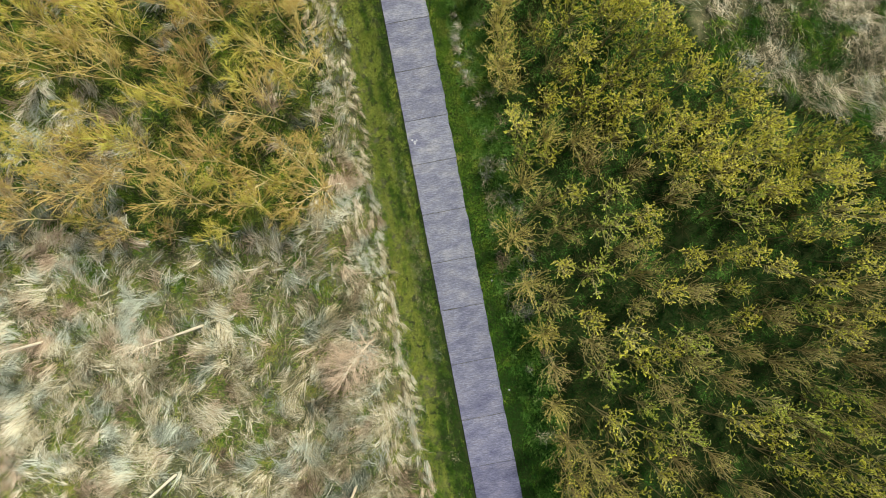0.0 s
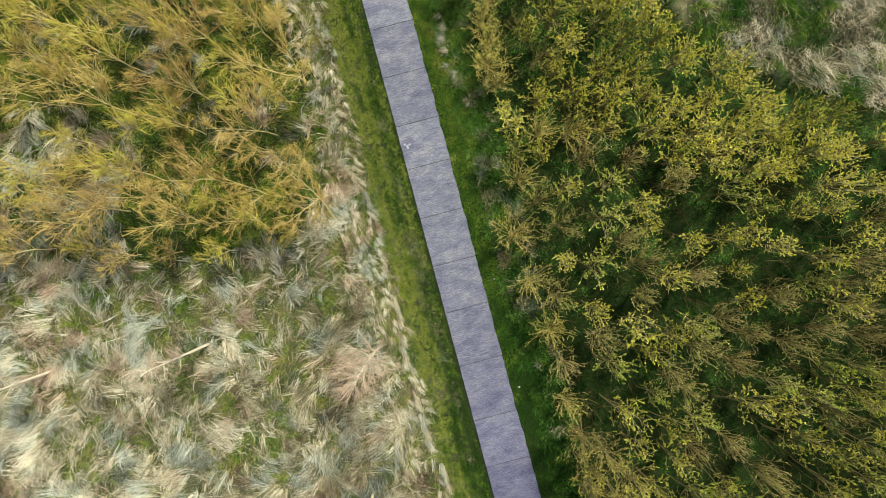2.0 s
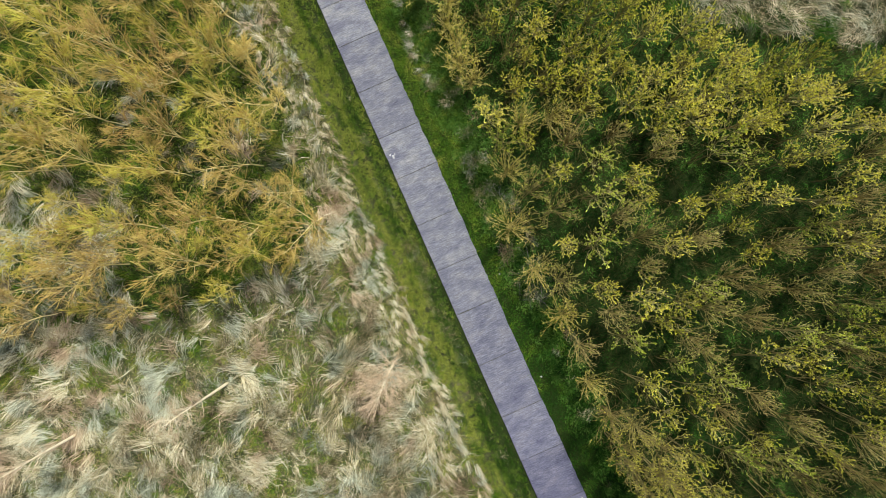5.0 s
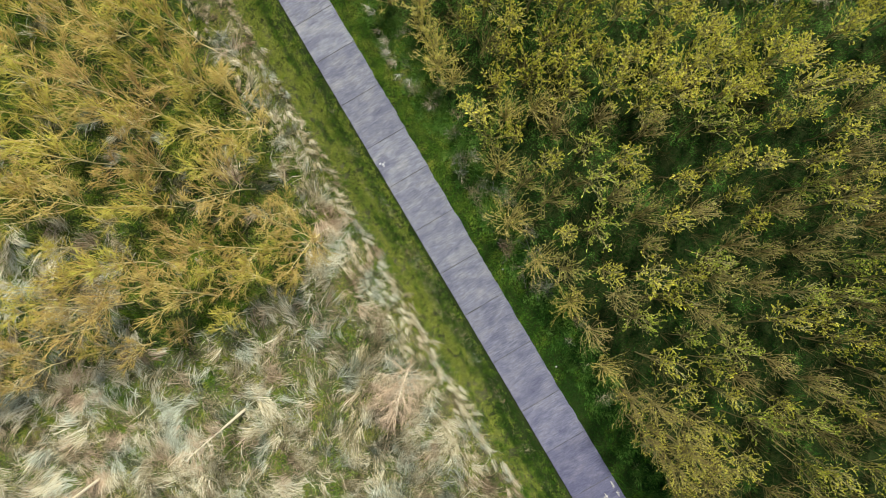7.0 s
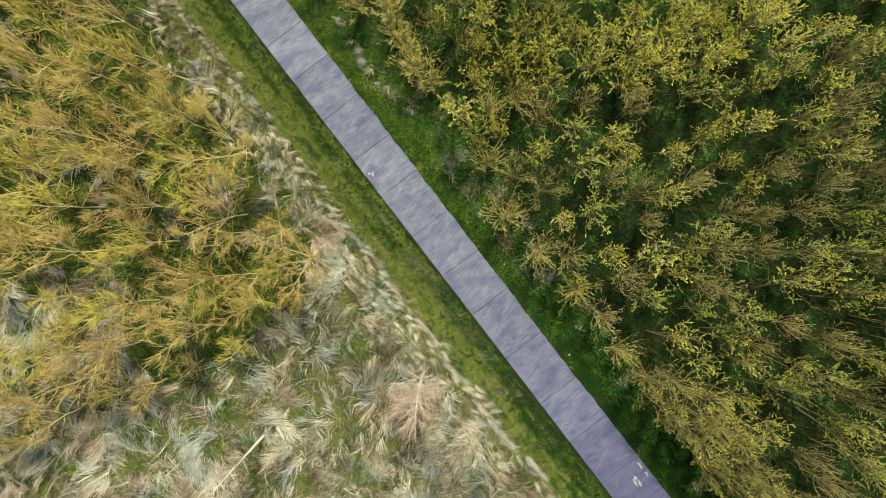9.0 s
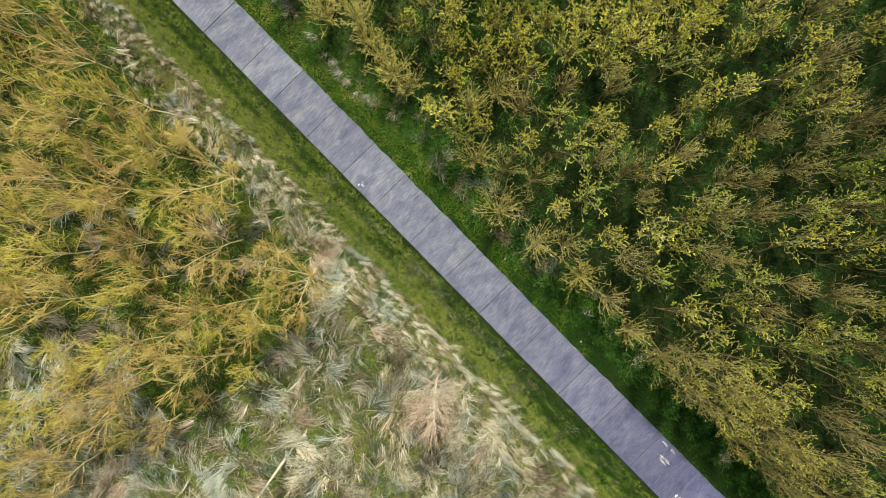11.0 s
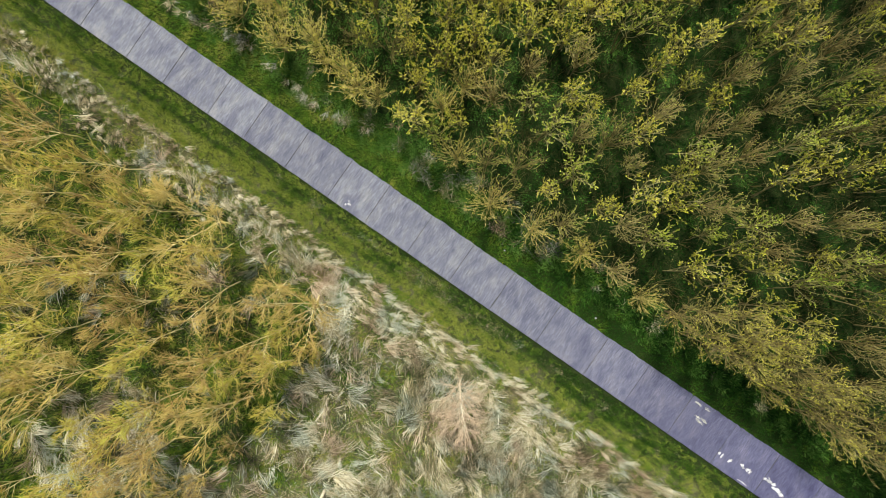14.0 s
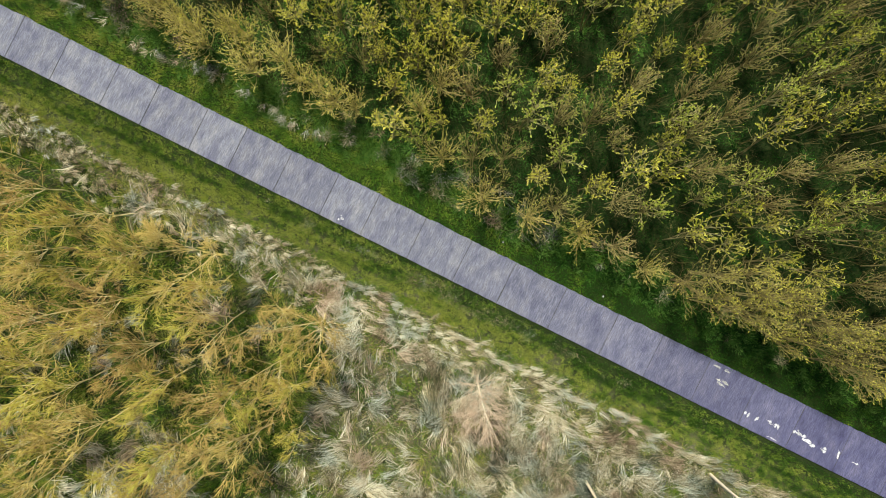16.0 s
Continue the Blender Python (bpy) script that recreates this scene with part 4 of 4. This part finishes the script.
def plant(kinds, places, label_group, low, high, dwarf=True):
    """Sets one of the kinds at every place: the first of each kind itself, then copies."""
    dice = random.Random(5)
    used = set()
    for x, y in places:
        kind = dice.choice(kinds)
        m = pose(x, y, float(relief(np.array([x]), np.array([y]))[0]), dice.gauss(0, 2.5), dice.gauss(0, 2.5), dice.uniform(0, 360)) @ Matrix.Scale(dice.uniform(low, high) * (min(1, max(0.6, (abs(across(x, y) - 0.45) - 1.0) / (7.0 if x > -4 and y > 7 else 3.2))) if dwarf else 1) * (min(1, max(0.65, 0.62 + y / 8)) if x < -4 else 1), 4)
        if kind.name in used:
            copy_thing(kind, m)["group"] = label_group
        else:
            used.add(kind.name)
            kind["group"] = label_group
            held.append((kind, m))
    for kind, m in held:
        kind.matrix_basis = m
    held.clear()


held = []
lime = (BROWN_BARK, BROWN_TWIG, LIME_LEAF)
west_kinds = []
for k in range(8):
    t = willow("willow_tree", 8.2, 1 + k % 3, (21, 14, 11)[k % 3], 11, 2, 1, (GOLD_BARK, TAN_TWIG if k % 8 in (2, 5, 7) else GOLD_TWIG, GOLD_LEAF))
    west_kinds.append(tagged(t, ("slender young willow with golden twigs and few buds", "young twin-stemmed willow with golden twigs", "young willow forking low, with tan-gold twigs")[k % 3], "tree"))
east_kinds, dull_kinds, bare_kinds, leafy_kinds = [], [], [], []
for k in range(8):
    t = domed("sallow_tree", 5.6, (0.74, 0.96, 0.86, 0.66)[k % 4], 1 + k % 2, 19, 6, (8, 9)[k % 2], 0, 0.082, lime if k in (1, 6) else (BROWN_BARK, BROWN_TWIG, YELLOW_LEAF), fresh=(0.72, 0.56, 0.66, 0.46)[k % 4] if k < 5 else 0.40)
    (east_kinds if k < 5 else dull_kinds).append(tagged(t, "young sallow with lime-yellow leaf tips in the thicket", "tree"))
for k in range(4):
    t = domed("bare_sallow", 5.4, (0.9, 1.15, 1.0, 0.8)[k], 1 + k % 2, 28, 6, (1, 2)[k % 2], 1, 0.07, (BROWN_BARK, RUST_TWIG if k == 1 else OCHRE_TWIG, LIME_LEAF), fork=0.25)
    bare_kinds.append(tagged(t, "nearly bare brown-twigged young sallow in the thicket", "tree"))
for k in range(3):
    t = domed("leafy_sallow", 4.6, (1.1, 1.3, 0.95)[k], 2, 26, 7, 9, 0, 0.085, (BROWN_BARK, BROWN_TWIG, YELLOW_LEAF), fresh=(0.66, 0.5, 0.74)[k], fork=0.3)
    leafy_kinds.append(tagged(t, "bushy young sallow thick with yellow-green leaves", "tree"))

plant(west_kinds, filled(WEST_BASES, lambda x, y: bool(in_west_wood(np.array(x), np.array(y))) and across(x, y) < -5.2 and math.hypot(x + 22.2, y - 8.0) > 2.0, 1.8, 150), "willows in the west wood", 0.7, 1.12)
east_places = filled(EAST_BASES, lambda x, y: across(x, y) > 4.6 and not bool(in_east_meadow(np.array(x * 1.16), np.array(y * 1.16))), 1.42, 299)
edge = []
dice = random.Random(9)
s = 11.5
while s < 29:
    for n in (4.6, 5.8):
        n += dice.uniform(-0.35, 0.35)
        edge.append((n * CA + s * SA, n * SA - s * CA))
        s += dice.uniform(0.55, 0.9)
east_places = [p for p in east_places if all((p[0] - q[0]) ** 2 + (p[1] - q[1]) ** 2 > 1.0 for q in edge)]
SPREADING = [(5.7, -4.8), (6.2, -8.7), (4.4, 3.6), (3.95, 0.6), (5.6, 6.1), (7.2, 6.0), (4.6, -2.0)]
east_places = [p for p in east_places if all((p[0] - q[0]) ** 2 + (p[1] - q[1]) ** 2 > 1.7 for q in SPREADING)]
leafy = [p for p in east_places if p[0] > 5.5 and p[1] > 2.5 and p[1] + 0.45 * p[0] > 9.5]
dice = random.Random(2)
bare = [p for p in east_places if p not in leafy and dice.random() < (0.6 if across(*p) < 7.5 and p[1] > 6 else 0.65 if across(*p) < 6.3 else 0.24 if p[1] > -3 else 0.36)]
foot = []
s = -29.0
while s < -7:  # low spreading bushes along the wood's northern foot
    n = dice.uniform(4.5, 6.2)
    foot.append((n * CA + s * SA, n * SA - s * CA))
    s += dice.uniform(0.8, 1.3)
near_foot = lambda p: any((p[0] - q[0]) ** 2 + (p[1] - q[1]) ** 2 < 1.1 for q in foot)
east_places, bare, leafy = ([p for p in group if not near_foot(p)] for group in (east_places, bare, leafy))
tall_kinds = []
for k in range(4):
    t = domed("tall_sallow", 6.0, (1.3, 1.1)[k % 2], 2, 26, 7, (5, 9)[k % 2], 3, 0.055, (BROWN_BARK, RUST_TWIG, YELLOW_LEAF), 0.045, under=26, fresh=0.55)
    tall_kinds.append(tagged(t, "tall brown-twigged sallow leaning over the verge", "tree"))
spreading_kinds = []
for k in range(2):
    t = domed("spreading_sallow", 4.2, (1.5, 1.35)[k], 2, 42, 6, (2, 4)[k], 1, 0.07, (BROWN_BARK, STAR_TWIG, YELLOW_LEAF), 0.036, under=6, fork=0.12)
    spreading_kinds.append(tagged(t, "wide golden-twigged sallow bush with few leaves at the wood's edge", "tree"))
plant(spreading_kinds, SPREADING + foot, "spreading bare sallows", 0.72, 1.05, False)
plant(tall_kinds, edge, "tall sallows along the shaded verge", 0.85, 1.15, False)
plant(leafy_kinds, leafy, "bushy sallows beside the reed meadow", 0.85, 1.25)
plant(bare_kinds, bare, "bare sallows in the east thicket", 0.85, 1.2)
rest = [p for p in east_places if p not in leafy and p not in bare]
plant(east_kinds, [p for p in rest if p[1] > -4], "sallows in the east thicket", 0.8, 1.2)
plant(dull_kinds, [p for p in rest if p[1] <= -4], "sallows in the south of the thicket", 0.85, 1.25)

# ---- single things ----
def standing_dead(name, x, y, height, label, girth, limbs, limb_length, twigs, spread, tilt=(0, 0, 0), bark_mat=PALE_BARK, twig_mat=PALE_TWIG, fine=2, thick=1.0, low=0.35, twig_length=0.5, wander=0.02, fork=0.75):
    t = tree(name, height, 1, limbs, low, spread, limb_length, twigs, twig_length, fine, 0, 0.1, (bark_mat, twig_mat), girth, thick, wander=wander, fork=fork)
    t.matrix_basis = pose(x, y, float(relief(np.array([x]), np.array([y]))[0]), *tilt)
    return tagged(t, label, "dead tree", group="dead trees in the meadow")


for x, y, height, girth in ((-22.6, -5.2, 8.5, 0.10), (-13.6, -4.35, 9.0, 0.10), (-15.1, -12.8, 8.5, 0.10), (-4.9, -13.4, 8.0, 0.10), (-0.45, -18.7, 8.0, 0.10)):
    standing_dead("dead_tree", x, y, height, "standing dead tree with a bare pale trunk", girth * 0.95, 30, 1.8, 6, 0.65, low=0.4, fine=2, thick=0.75)
standing_dead("dead_larch", -3.95, -5.1, 6.0, "standing dead conifer with dense tan dry twigs", 0.05, 100, 2.0, 7, 0.95, tilt=(8, -9, 0), low=0.12, fine=2, thick=0.75, twig_length=0.85, wander=0.07, fork=0.45)


def brush(x, y, count, seed):
    """A low heap of dead grey branches at the wood's edge."""
    random.seed(seed)
    heap = Wood()
    for _ in range(count):
        at = Vector((random.gauss(0, 0.4), random.gauss(0, 0.4), random.uniform(0.05, 0.25)))
        way = aside(Vector((0, 0, 1)), random.uniform(0.9, 1.5))
        limb = bent(at, way, random.uniform(0.5, 1.1), 3, 0.16, 0.02)
        heap.shoot(limb, [0.013, 0.010, 0.007], 3, random.random())
        for _ in range(4):
            p, d = on(limb, random.uniform(0.2, 1))
            heap.shoot([p, p + aside(d, 0.6) * random.uniform(0.15, 0.4)], [0.007], 3, random.random())
    ob = new("brushwood", heap.mesh("brushwood", [GREY_TWIG]))
    ob.matrix_basis = pose(x, y, float(relief(np.array([x]), np.array([y]))[0]))
    return tagged(ob, "low heap of dead grey twigs at the thicket's foot", "brushwood", kind="stuff")


for k, (x, y) in enumerate(((4.7, -2.1), (4.4, -3.2), (5.1, -3.0), (4.4, -1.4))):
    brush(x, y, 16, 40 + k)


def stone(x, y, size, seed):
    bm = bmesh.new()
    bmesh.ops.create_icosphere(bm, subdivisions=2, radius=size)
    for v in bm.verts:
        v.co *= 1 + 0.35 * noise.noise(v.co / size * 1.3 + Vector((seed, 0, 0)))
        v.co.z *= 0.55
    me = bpy.data.meshes.new("stone")
    bm.to_mesh(me)
    bm.free()
    me.materials.append(STONE)
    ob = new("stone", me)
    ob.matrix_basis = pose(x, y, 0.05)
    return tagged(ob, "small pale stone lying in the verge grass", "stone", group="stones in the verge")


stone(2.76, -1.79, 0.045, 1)
stone(3.75, -7.98, 0.055, 2)
standing_dead("dead_sapling", -8.3, 13.2, 2.8, "low dry sapling with a dense straw-gold crown", 0.03, 60, 1.25, 7, 0.85, bark_mat=GOLD_BARK, twig_mat=TAN_TWIG, low=0.08, fine=2, thick=1.0, wander=0.08, twig_length=0.45)
